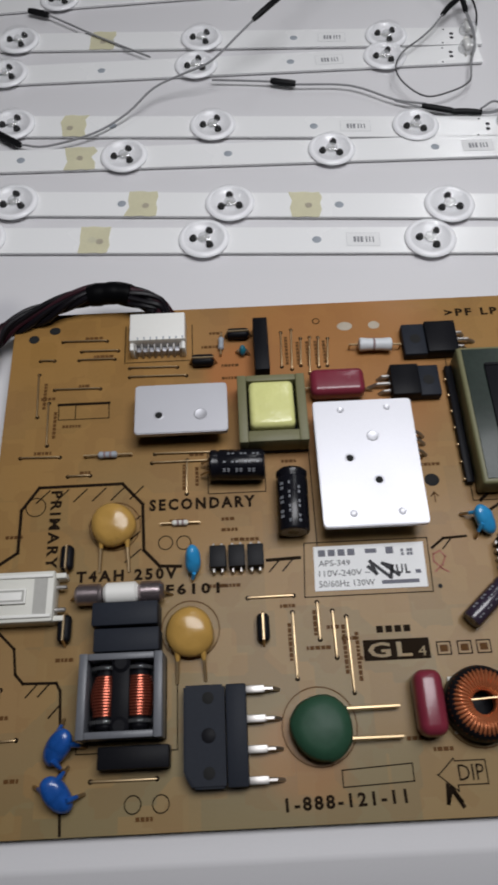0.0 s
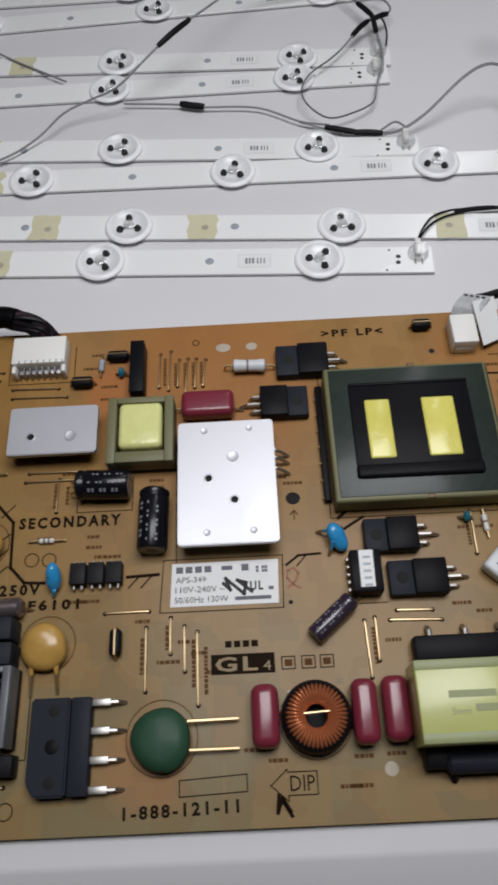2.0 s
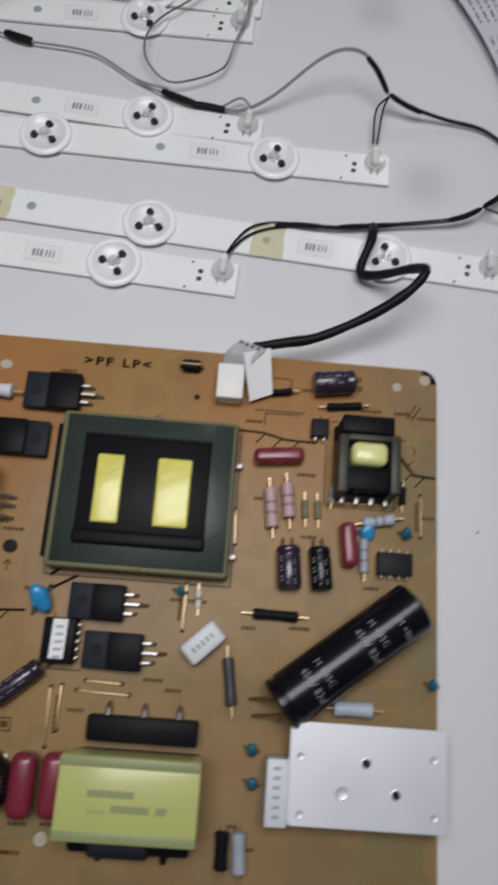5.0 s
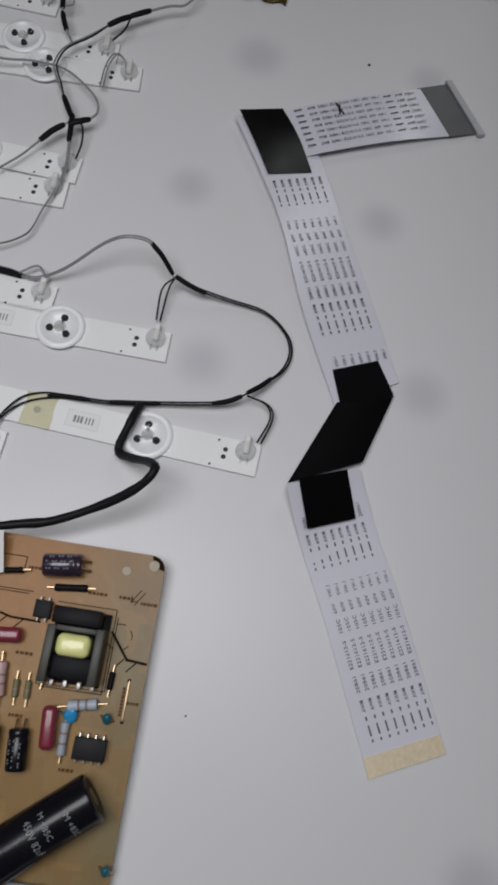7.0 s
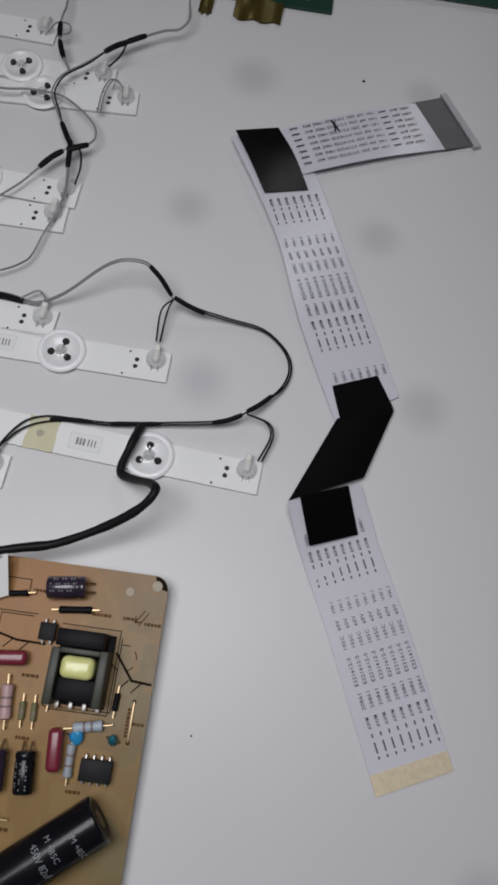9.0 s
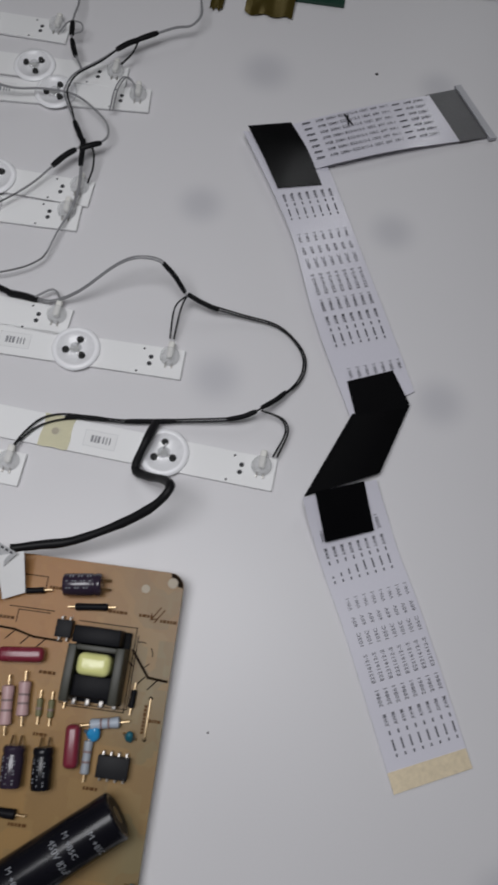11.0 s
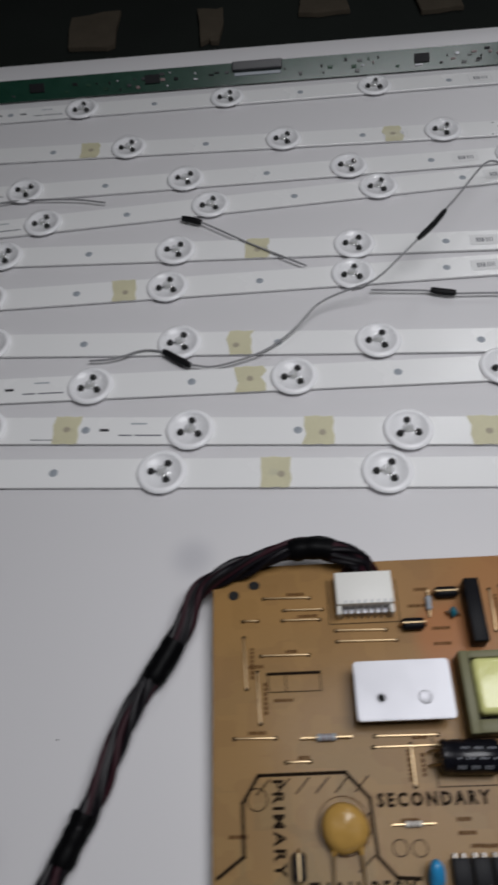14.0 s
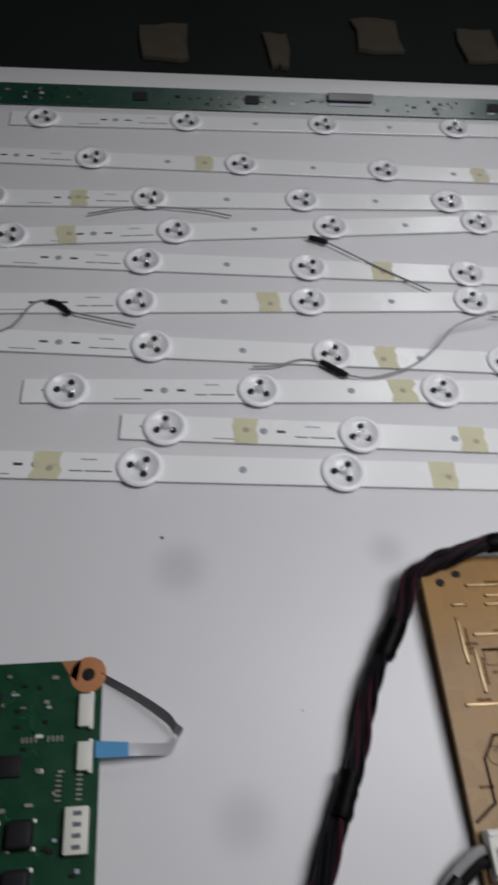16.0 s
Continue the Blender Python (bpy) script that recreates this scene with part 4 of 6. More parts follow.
def dipped_disc(cx, cy, r, thick, material, label, legs=(), tilt=0.0, z=2.6, squash=1.0):
    b = lathe((0, 0, -thick / 2), (0, 0, 1), [(0, 0), (r * 0.6, thick * 0.04), (r * 0.9, thick * 0.22), (r, thick * 0.5), (r * 0.9, thick * 0.78), (r * 0.6, thick * 0.96), (0, thick)], 24)
    bmesh.ops.scale(b, vec=(squash, 1, 1), verts=b.verts)
    for v in b.verts:
        a = math.atan2(v.co.y, v.co.x)
        v.co.x *= 1 + 0.035 * math.sin(2 * a + cx) + 0.02 * math.sin(5 * a + cy)
        v.co.y *= 1 + 0.035 * math.sin(3 * a + cy)
        v.co.z *= 1 + 0.10 * math.sin(3 * a + cx + cy)
    bmesh.ops.transform(b, matrix=Matrix.Translation((cx, cy, z)) @ Matrix.Rotation(radians(tilt), 4, "X"), verts=b.verts)
    ob = part("disc_capacitor", b, material, BOARD, label, 60)
    leads(ob, *legs, r=0.45)
    for p, q in legs:
        p, q = Vector(p), Vector(q)
        k = min(r * 0.42, (q - p).length * 0.6)
        d = (q - p).normalized()
        part("lead_neck", lathe(p - d * k * 0.7, d, [(r * 0.12, 0), (r * 0.15, k * 0.5), (r * 0.11, k * 1.1), (0.5, k * 1.5), (0.1, k * 1.55)], 12), material, ob, sharp=60)
    return ob


dipped_disc(-16.2, 70.6, 6.0, 5.0, MUSTARD, "mustard yellow disc capacitor lying back", [((-19.4, 66.6, 2.4), (-19.9, 58.6, 0.2)), ((-12.6, 66.6, 2.4), (-12.1, 58.4, 0.2))], 12, 3.4)
dipped_disc(4.0, 41.2, 6.2, 5.0, MUSTARD, "mustard yellow disc capacitor lying back", [((0.9, 36.6, 2.4), (0.6, 29.4, 0.2)), ((7.2, 36.6, 2.4), (7.6, 29.8, 0.2))], 12, 3.4)
dipped_disc(34.8, 17.6, 7.5, 5.0, GREEN_DISC, "dark green varistor disc lying flat", [((38.6, 21.6, 3), (54, 21.8, 2.2)), ((38.6, 15, 3), (54, 15, 2.2))], 0, 3.6)
dipped_disc(5.0, 59.7, 4.2, 3.6, LIGHT_BLUE, "light blue disc capacitor on edge", [((5, 56, 2), (4.4, 55, 0))], 40, 3.6, 0.5)
tear = dipped_disc(0, 0, 4.5, 3.4, LIGHT_BLUE, "light blue disc capacitor on edge", [((-1, 3, 0), (-3, 5.2, -3.2)), ((1.6, 1, 0), (3.6, 2.4, -3.2)), ((-2.4, -1, 0), (-4.2, -2.2, -3.2))], 30, 0, 0.55)
tear.matrix_local = pose(0.0828, 0.0672, 0.0036, 0, 0, 32)
for x, y, rz in ((-27, 16.2, 35), (-26.6, 6.2, -40)):
    d = dipped_disc(0, 0, 4.9, 3.8, BLUE, "deep blue disc capacitor leaning over", [((-2, 3, 0), (-3.4, 5.4, -3)), ((2, -3, 0), (4.4, -3.8, -3)), ((2.8, 2.4, 0), (5, 3.4, -3))], 25, 0, 0.6)
    d.matrix_local = pose(x / 1000, y / 1000, 0.0034, 0, 0, -rz)
for x, y, r in ((141.9, 33.1, 2.3), (142.4, 25.1, 2.3), (119.6, 71.8, 1.6), (20.6, 125.5, 1.7), (181.5, 92.4, 2.2), (189.2, 52.2, 2.0)):
    dipped_disc(x, y, r, 2.2, TEAL, "small teal ceramic capacitor", [((x - 1, y, 2), (x - 2, y + 0.6, 0)), ((x + 1, y, 2), (x + 2, y - 0.6, 0))], 50, 2.0, 0.6)


def dual_inline(x0, y0, x1, y1, n, rows="y", h=3.4):
    """A small chip with n legs on each long side."""
    cx, cy, sx, sy = (x0 + x1) / 2, (y0 + y1) / 2, x1 - x0, y1 - y0
    ob = part("chip", box(cx, cy, 0.5, sx, sy, h, bevel=0.25), CHIP, BOARD, "black dual in line chip")
    for k in range(n):
        x = x0 + sx * (k + 0.5) / n
        for s in (-1, 1):
            part("leg", tube([(x, cy + s * sy * 0.48, 2), (x, cy + s * (sy * 0.5 + 0.7), 2), (x, cy + s * (sy * 0.5 + 0.9), 0)], 0.38, 6, smooth=False), SOLDER, ob)
    return ob


for k in range(3):
    dual_inline(9.3 + 4.95 * k, 57.5, 13.6 + 4.95 * k, 63.4, 2)
dual_inline(173.4, 80.4, 182.9, 86.6, 4)
dual_inline(153.2, 118.6, 158.2, 124.0, 2)


def header(x0, y0, x1, y1, h, n):
    """A white pin header with its comb of contacts in front."""
    ob = part("pin_connector", box((x0 + x1) / 2, (y0 + y1) / 2 + 1, 0, x1 - x0, y1 - y0 - 2, h, bevel=0.3), WHITE_PLASTIC, BOARD, "white pin connector")
    # comb coloured grey: the shaded recess in front is put into its colour
    part("front_comb", box((x0 + x1) / 2, y0 + 1.0, 0, x1 - x0 - 2.6, 1.6, h * 0.4, bevel=0.2), ALU_DARKER, ob)
    for x in (x0 + 0.6, x1 - 0.6):
        part("side_lug", box(x, y0 + 0.7, 0, 1.2, 2.6, h * 0.8, bevel=0.3), WHITE_PLASTIC, ob)
    for k in range(n):
        x = x0 + 1.6 + (x1 - x0 - 3.2) * k / (n - 1)
        part("pin", tube([(x, y0 + 2, h * 0.62), (x, y0 + 0.6, h * 0.5), (x, y0 - 0.4, 0.2)], 0.42, 6, smooth=False), SOLDER, ob)
        part("slot", box(x + 0.9, y0 + 2.6, h - 0.02, 0.4, 1.0, 0.06, bevel=0), GREY_BODY, ob)
    return ob


header(-13.3, 126.0, 3.4, 137.8, 6, 8)


# grey on flat pieces paints the shade of the socket's recess and slot
SOCKET_SHADE = mat("nylon_shade_grey", (0.42, 0.41, 0.38), 0.5, vary=0.15)


def socket():
    ob = part("mains_socket", box(-39.5, 51.7, 0, 18.5, 13, 5.4, bevel=0.5), CREAM, BOARD, "white mains input connector")
    part("socket_lip", box(-29.3, 57.2, 0, 3.2, 1.4, 4, bevel=0.3), CREAM, ob)
    part("socket_lip", box(-29.3, 46.2, 0, 3.2, 1.4, 4, bevel=0.3), CREAM, ob)
    part("latch", box(-42, 51.7, 5.4, 10, 4, 0.9, bevel=0.4), WHITE_PLASTIC, ob)
    part("socket_recess", box(-33.6, 51.7, 5.36, 3.4, 9.4, 0.12, bevel=0.04, seg=1), SOCKET_SHADE, ob)
    for y in (46.6, 56.8):
        part("socket_rib", box(-39.5, y, 5.3, 18.0, 0.9, 0.7, bevel=0.25), WHITE_PLASTIC, ob)
    part("socket_slot", slab([(-47, 53.2), (-37.4, 53.2), (-37.4, 50.2), (-47, 50.2), (-47, 50.7), (-38.0, 50.7), (-38.0, 52.7), (-47, 52.7)], 6.31, 6.36), SOCKET_SHADE, ob)
    for y in (54.4, 48.6):
        part("pin", rod((-33, y, 2.6), (-27.6, y, 2.6), 0.6), SOLDER, ob)


socket()
for x0, y0, x1, y1, rz in ((124.6, 127.0, 132.4, 137.6, 0),):
    b = part("output_plug", box((x0 + x1) / 2, (y0 + y1) / 2, 0.2, x1 - x0, y1 - y0, 6.4, rz, bevel=0.5), WHITE_PLASTIC, BOARD, "white wire plug seated on the board")
    part("plug_lip", box((x0 + x1) / 2, y0 + 0.6, 0.2, (x1 - x0) * 0.7, 1.4, 3, rz, bevel=0.2), CREAM, b)
axial((141, 131.2, 2.2), (147, 132.2, 2.2), 1.0, BLACK, 2.0, label="small black diode")


xcap = part("suppression_capacitor", box(-11.5, 45.6, 0.2, 16.2, 5.8, 8.4, bevel=0.4), GREY_BLACK, BOARD, "dark grey box capacitor")
part("suppression_capacitor", box(-11.1, 39.4, 0.2, 16, 5.6, 7.6, bevel=0.4), GREY_BLACK, BOARD, "dark grey box capacitor")


CHOKE_GREY = mat("grey_choke_frame", (0.13, 0.135, 0.15), 0.35, vary=0.3)


COPPER_DARK = mat("red_enamelled_copper", (0.30, 0.075, 0.045), 0.28, 0.7, vary=0.35)
# cap metal in a darker, slightly purple tone
FUSE_CAP = mat("purplish_fuse_cap", (0.36, 0.30, 0.31), 0.28, 0.85, vary=0.25)
BOBBIN_CLEAR = clear("smoky_bobbin_plastic", (0.55, 0.56, 0.60), 0.05, 0.1)


def fuse():
    ob = part("glass_fuse", rod((-20.6, 51.9, 3.4), (-7.4, 52, 3.4), 2.5, 18), LENS_CLEAR, BOARD, "glass fuse in a white sleeve")
    part("fuse_sleeve", rod((-17.8, 51.9, 3.4), (-9, 52, 3.4), 2.75, 18), WHITE_PLASTIC, ob)
    part("fuse_cap", rod((-25, 51.9, 3.4), (-18.2, 51.9, 3.4), 2.7, 18), FUSE_CAP, ob)
    part("fuse_cap", rod((-9.0, 52, 3.4), (-2.6, 52, 3.4), 2.7, 18), FUSE_CAP, ob)
    leads(ob, ((-3.2, 52, 3.4), (-0.6, 51.8, 0)), ((-25, 51.9, 3.4), (-27, 51.6, 0)))


def choke():
    ob = part("line_filter_choke", box(-11.9, 26.5, 0.2, 20, 19.2, 2.0, bevel=0.4), BLACK, BOARD, "line filter choke with two copper coils in a grey frame")
    for b in (box(-20.8, 26.5, 2.2, 2.0, 19.2, 7.2, bevel=0.3), box(-3.0, 26.5, 2.2, 2.0, 19.2, 7.2, bevel=0.3), box(-11.9, 35.2, 2.2, 15.8, 1.6, 7.2, bevel=0.3), box(-11.9, 17.8, 2.2, 15.8, 1.6, 7.2, bevel=0.3)):
        part("core", b, CHOKE_GREY, ob)
    part("bobbin", box(-11.9, 26.5, 2, 4.2, 15.6, 6.6, bevel=0.4), BLACK, ob)
    for x in (-15.9, -7.9):
        turn = part("copper_turn", tube([(2.55 * math.cos(a), 0, 2.55 * math.sin(a)) for a in [math.pi * 2 * q / 14 for q in range(15)]], 0.36, 6, smooth=False), COPPER_DARK, ob)
        turn.location = (x / 1000, 0.0222, 0.0052)
        for k in range(1, 14):
            t = new("copper_turn", turn.data)
            s = 0.92 + 0.36 * math.sin(math.pi * k / 13)
            t.parent, t.location, t.scale = ob, (x / 1000, 0.0222 + 0.00066 * k, 0.0052), (s, 1, s)
        part("coil_form", rod((x, 19, 5.2), (x, 34, 5.2), 2.35), BLACK, ob)
        for y in (20.2, 32.2):
            part("coil_flange", lathe((x, y, 5.2), (0, 1, 0), [(2.3, 0), (3.7, 0.1), (3.8, 0.5), (3.7, 0.9), (2.3, 1.0)], 24), BOBBIN_CLEAR, ob)
    for y in (19.6, 33.6):
        part("bobbin_knob", lathe((-11.9, y, 6.0), (0, 0, 1), [(2.3, 0), (2.2, 2.6), (1.4, 3.2), (0, 3.2)], 16), BLACK, ob)


fuse()
choke()
part("black_capacitor", box(-9.1, 13.2, 0.2, 16.6, 5.0, 5.0, bevel=0.4), BLACK, BOARD, "black box capacitor")


def bridge():
    ob = part("bridge_rectifier", slab([(2.4, 9), (4.6, 5.8), (12.2, 5.8), (12.2, 28.4), (2.4, 28.4)], 0.3, 4.6, bevel=0.5), GREY_BLACK, BOARD, "flat dark grey bridge rectifier with four leads")
    part("rectifier_ridge", box(14.9, 17.1, 0.3, 5.0, 22.6, 4.0, bevel=0.5), GREY_BLACK, ob)
    for y in (25.3, 9.0):
        part("hole_mark", lathe((8.3, y, 4.62), (0, 0, 1), [(1.4, 0), (1.3, 0.05), (0, 0.05)], 16), HOLE, ob)
    part("hole_mark", lathe((8.3, 17, 4.62), (0, 0, 1), [(1.7, 0), (1.6, 0.05), (0, 0.05)], 16), BLACK, ob)
    for y in (27.1, 20.4, 13.7, 7.1):
        part("lead", box(19.6, y, 2.0, 4.6, 1.8, 0.7, bevel=0.2), SOLDER, ob)
        part("lead", tube([(21.8, y, 2.35), (23.6, y, 2.2), (25.4, y - 0.1, 0)], 0.55, 6, smooth=False), SOLDER, ob)


bridge()
for x, y, sx, sy in ((-28.3, 62.4, 3.4, 6.6), (-27.7, 43.9, 3.4, 6.8), (22.4, 41.8, 3.2, 7.0), (8.5, 122.5, 6.8, 3.4), (19.4, 131.6, 6.8, 3.2), (116.6, 137.6, 6.0, 3.4)):
    ob = part("ferrite_bead", box(x, y, 0.5, sx, sy, 3.0, bevel=1.1, seg=3), BLACK, BOARD, "small black ferrite bead")
    d = (1, 0) if sx > sy else (0, 1)
    h = max(sx, sy) / 2
    part("bead_wire", tube([(x - d[0] * h * 1.2, y - d[1] * h * 1.2, 0.2), (x - d[0] * h * 0.9, y - d[1] * h * 0.9, 3.5), (x + d[0] * h * 0.9, y + d[1] * h * 0.9, 3.5), (x + d[0] * h * 1.2, y + d[1] * h * 1.2, 0.2)], 0.35, 6, smooth=False), TIN, ob)
part("vertical_module", box(26.2, 124.8, 0.2, 4.4, 18.6, 6.4, bevel=0.3), BLACK, BOARD, "black upright diode package")
axial((14.2, 131, 1.2), (14.0, 126.6, 1.2), 0.9, GREY_BODY, 1.6, label="small grey diode")
wound = part("wound_inductor", box(89.4, 56.8, 0.2, 8.4, 11.6, 6.0, bevel=0.6), BLACK, BOARD, "small wound inductor with a white printed tag")
part("paper_tag", slab([(87.7, 62.2), (91.5, 62.2), (91.3, 52.2), (87.5, 52.2)], 6.25, 6.4), PAPER, wound)
for k in range(5):
    part("tag_print", slab([(88.6, 60.6 - 1.9 * k), (90.6, 60.6 - 1.9 * k), (90.6, 59.9 - 1.9 * k), (88.6, 59.9 - 1.9 * k)], 6.42, 6.45), GREY_BODY, wound)
    for x in (85.2, 93.6):
        part("pin", box(x, 52.6 + 2.1 * k, 0.2, 1.2, 1.0, 2.4, bevel=0.2), SOLDER, wound)
boxcap = part("box_capacitor", box(127.0, 58.8, 0.4, 11.4, 6.4, 4.6, 44, bevel=1.0, seg=3), WHITE_BODY, BOARD, "small white box capacitor with dark print")
for k in range(5):
    u = -3 + 1.5 * k
    part("capacitor_print", box(127 + u * 0.72, 58.8 + u * 0.69, 5.0, 0.5, 1.5, 0.05, 44, bevel=0), GREY_PRINT, boxcap)
tagbox = part("relay_box", box(148.3, 24.6, 0.2, 5.6, 15.6, 8.6, bevel=0.5), WHITE_BODY, BOARD, "pale grey box relay with print")
for k in range(6):
    part("relay_print", slab([(147.2, 30.6 - 2.2 * k), (149, 30.6 - 2.2 * k), (149, 29.8 - 2.2 * k), (147.2, 29.8 - 2.2 * k)], 8.82, 8.86), GREY_BODY, tagbox)
for cx, cy, a0 in ((-45.7, 138.6, 90), (186.2, 138.6, 0)):
    arc = [(cx + 4.5 * math.cos(radians(a0 + 15 * k)), cy + 4.5 * math.sin(radians(a0 + 15 * k))) for k in range(7)]
    inner = [(cx + 2.6 * math.cos(radians(a0 + 80)), cy + 2.6 * math.sin(radians(a0 + 80))), (cx + 2.3 * math.cos(radians(a0 + 45)), cy + 2.3 * math.sin(radians(a0 + 45))), (cx + 2.6 * math.cos(radians(a0 + 10)), cy + 2.6 * math.sin(radians(a0 + 10)))]
    part("corner_paint", slab(arc + inner, 0.01, 0.05), INK, BOARD, "black painted corner")
part("print_arrow", band([(184.6, 131.6), (182.0, 127.6), (183.8, 128.0), (182.0, 127.6), (182.0, 129.4)], 0.4, 0.05), INK_SOFT, BOARD)
part("print_arrow", band([(185.9, 130.9), (183.3, 126.9)], 0.4, 0.05), INK_SOFT, BOARD)
ring = [(180.4 + 4.0 * math.cos(i * math.pi / 10), 116.4 + 4.0 * math.sin(i * math.pi / 10)) for i in range(21)]
for k in range(0, 20, 4):
    part("print_dash", band(ring[k:k + 3], 0.3, 0.05), INK, BOARD)
for line in ([(133.6, 136.6), (146.8, 136.6), (146.8, 131.4), (140.4, 131.4)], [(159.4, 124.4), (178.2, 124.4), (178.2, 98.8), (159.0, 98.8)], [(136.6, 126.2), (151.0, 126.2)], [(139.6, 121.4), (139.6, 125.4), (149.8, 125.4)]):
    part("print_outline", band(line, 0.3, 0.05), INK, BOARD)
axial((180.6, 106, 1.3), (180.4, 100.6, 1.3), 1.0, BLACK, 1.8, label="small black diode")
axial((160.4, 104.6, 1.2), (160.0, 99.8, 1.2), 0.9, GREY_BODY, 1.6, label="small grey resistor", bands=(0.5,))
axial((124.6, 72.6, 1.0), (124.8, 67.6, 1.0), 0.8, CREAM, 1.6, label="small beige resistor", bands=(0.4,))
dipped_disc(170.6, 92.0, 2.6, 2.4, LIGHT_BLUE, "small light blue ceramic capacitor", [((168.6, 92, 1.6), (167.4, 92.4, 0))], 20, 1.8, 0.8)


# ---- light strips ----
FRAME_GREY = mat("faded_label_frame", (0.55, 0.55, 0.56), 0.5, vary=0.2)
LABEL_GREY = mat("faded_label_print", (0.26, 0.26, 0.28), 0.6, vary=0.35, blotch=900)
STRIP_LABEL = "white LED backlight strip with clear round lenses"


def led_strip(m):
    """One strip along x with its last lens at 0 and its plug end at +40."""
    ob = thing("led_strip", STRIP_LABEL, "led strip", m, group="LED strips on the tray")
    part("strip_board", box(-146.3, 0, 0, 373, 12, 1.0, bevel=0.12, seg=1), STRIP_WHITE, ob)
    part("strip_edge", box(-146.3, -5.98, 0.05, 372.6, 0.16, 0.8, bevel=0), STRIP_EDGE, ob)
    for k in range(5):
        x = -78.8 * k
        lens = part("lens", lathe((x, 0, 1.4), (0, 0, 1), [(6.9, 0), (6.9, 1.2), (6.5, 2.6), (5.6, 3.8), (4.0, 4.6), (2.0, 4.5), (0, 3.6)], 28), LENS_CLEAR, ob, "clear domed lens with a milky rim", 60)
        part("lens_rim", lathe((x, 0, 1.05), (0, 0, 1), [(5.4, 0.0), (8.6, 0.1), (9.0, 0.6), (8.7, 1.1), (7.5, 1.5), (6.9, 1.3), (6.4, 0.5), (0, 0.4)], 32), LENS_RIM, lens, sharp=60)
        for q in range(3):
            a = radians(60 + 120 * q)
            c, s_ = math.cos(a), math.sin(a)
            part("lens_foot", lathe((x + 3.9 * c, 3.9 * s_, 1.5), (-0.32 * c, -0.32 * s_, 1), [(1.35, 0), (1.3, 0.7), (0.95, 1.5), (0.35, 1.9), (0, 1.95)], 12), HOLE, lens)
            part("foot_web", box(x + 2.1 * c, 2.1 * s_, 1.5, 1.7, 0.7, 0.4, 60 + 120 * q, bevel=0.15, seg=1), HOLE if (q + k) % 3 == 0 else LED_CHIP, lens)
        part("led_chip", box(x, 0, 1.5, 2.4, 2.0, 0.6, bevel=0.2), LED_CHIP, lens)
        part("lens_dimple", lathe((x, 0, 2.2), (0, 0, 1), [(2.2, 0), (1.9, 0.8), (1.0, 1.5), (0, 1.7)], 18), NYLON_CLEAR, lens, sharp=60)
        if k < 4:
            part("screw_hole", lathe((x - 39.4, 0, 1.01), (0, 0, 1), [(1.6, 0), (1.5, 0.05), (0, 0.05)], 14), GREY_BODY, ob)
    # printed marks
    for x0, x1, y0, y1, mt in ((-284, -280.5, -0.6, 0.6, PRINT), (-270.5, -267, -0.6, 0.6, PRINT), (-263, -258, -2.6, -2.0, GREY_PRINT), (-257, -247, -2.6, -2.0, GREY_PRINT), (-259, -253, 2.6, 3.2, GREY_BODY),
                               (-296, -285, -4.6, -4.2, GREY_PRINT)):
        part("print_mark", slab([(x0, y0), (x1, y0), (x1, y1), (x0, y1)], 1.01, 1.05), mt, ob)
    lab = part("code_label", slab([(-29, -3), (-17.5, -3), (-17.5, 3), (-29, 3)], 1.01, 1.09), PAPER, ob, "small white code label")
    part("label_frame", band([(-29, -3), (-17.5, -3), (-17.5, 3), (-29, 3), (-29, -3)], 0.12, 1.1), FRAME_GREY, lab)
    for x0, w in ((-26.6, 1.1), (-25.3, 0.9), (-24.2, 1.1), (-22.4, 0.7), (-21.2, 0.6), (-20, 0.6)):
        part("label_print", slab([(x0, -1.3), (x0 + w * 0.8, -1.3), (x0 + w * 0.8, 1.3), (x0, 1.3)], 1.1, 1.13), LABEL_GREY, lab)
    for x, y in ((28, 1.4), (27.8, -1.4)):
        part("test_pad", lathe((x, y, 1.01), (0, 0, 1), [(0.9, 0), (0.85, 0.05), (0, 0.05)], 12), PRINT, ob)
    for x, y in ((25, 4.4), (23.6, -5.0), (-334 + 9, 0)):
        part("test_pad", lathe((x, y, 1.01), (0, 0, 1), [(0.45, 0), (0.4, 0.05), (0, 0.05)], 10), PRINT, ob)
    plug = part("wire_plug", lathe((35, 2.2, 1.0), (0, 0, 1), [(3.6, 0), (3.7, 0.5), (3.5, 2.4), (2.9, 3.4), (0, 3.5)], 18), NYLON_CLEAR, ob, "translucent white wire plug")
    part("plug_core", box(35, 4.4, 1.3, 2.3, 6.8, 2.6, bevel=0.7, seg=3), WHITE_PLASTIC, plug)
    for k in (-1, 1):
        part("plug_pin", box(35 + k * 1.2, -1.2, 1.0, 0.6, 2.0, 0.7, bevel=0.1), SOLDER, plug)
    return ob


def strip_pose(x0, y0, x1, y1):
    a = math.degrees(math.atan2(y1 - y0, x1 - x0))
    return pose(x1 / 1000, y1 / 1000, 0.0006, 0, 0, a)


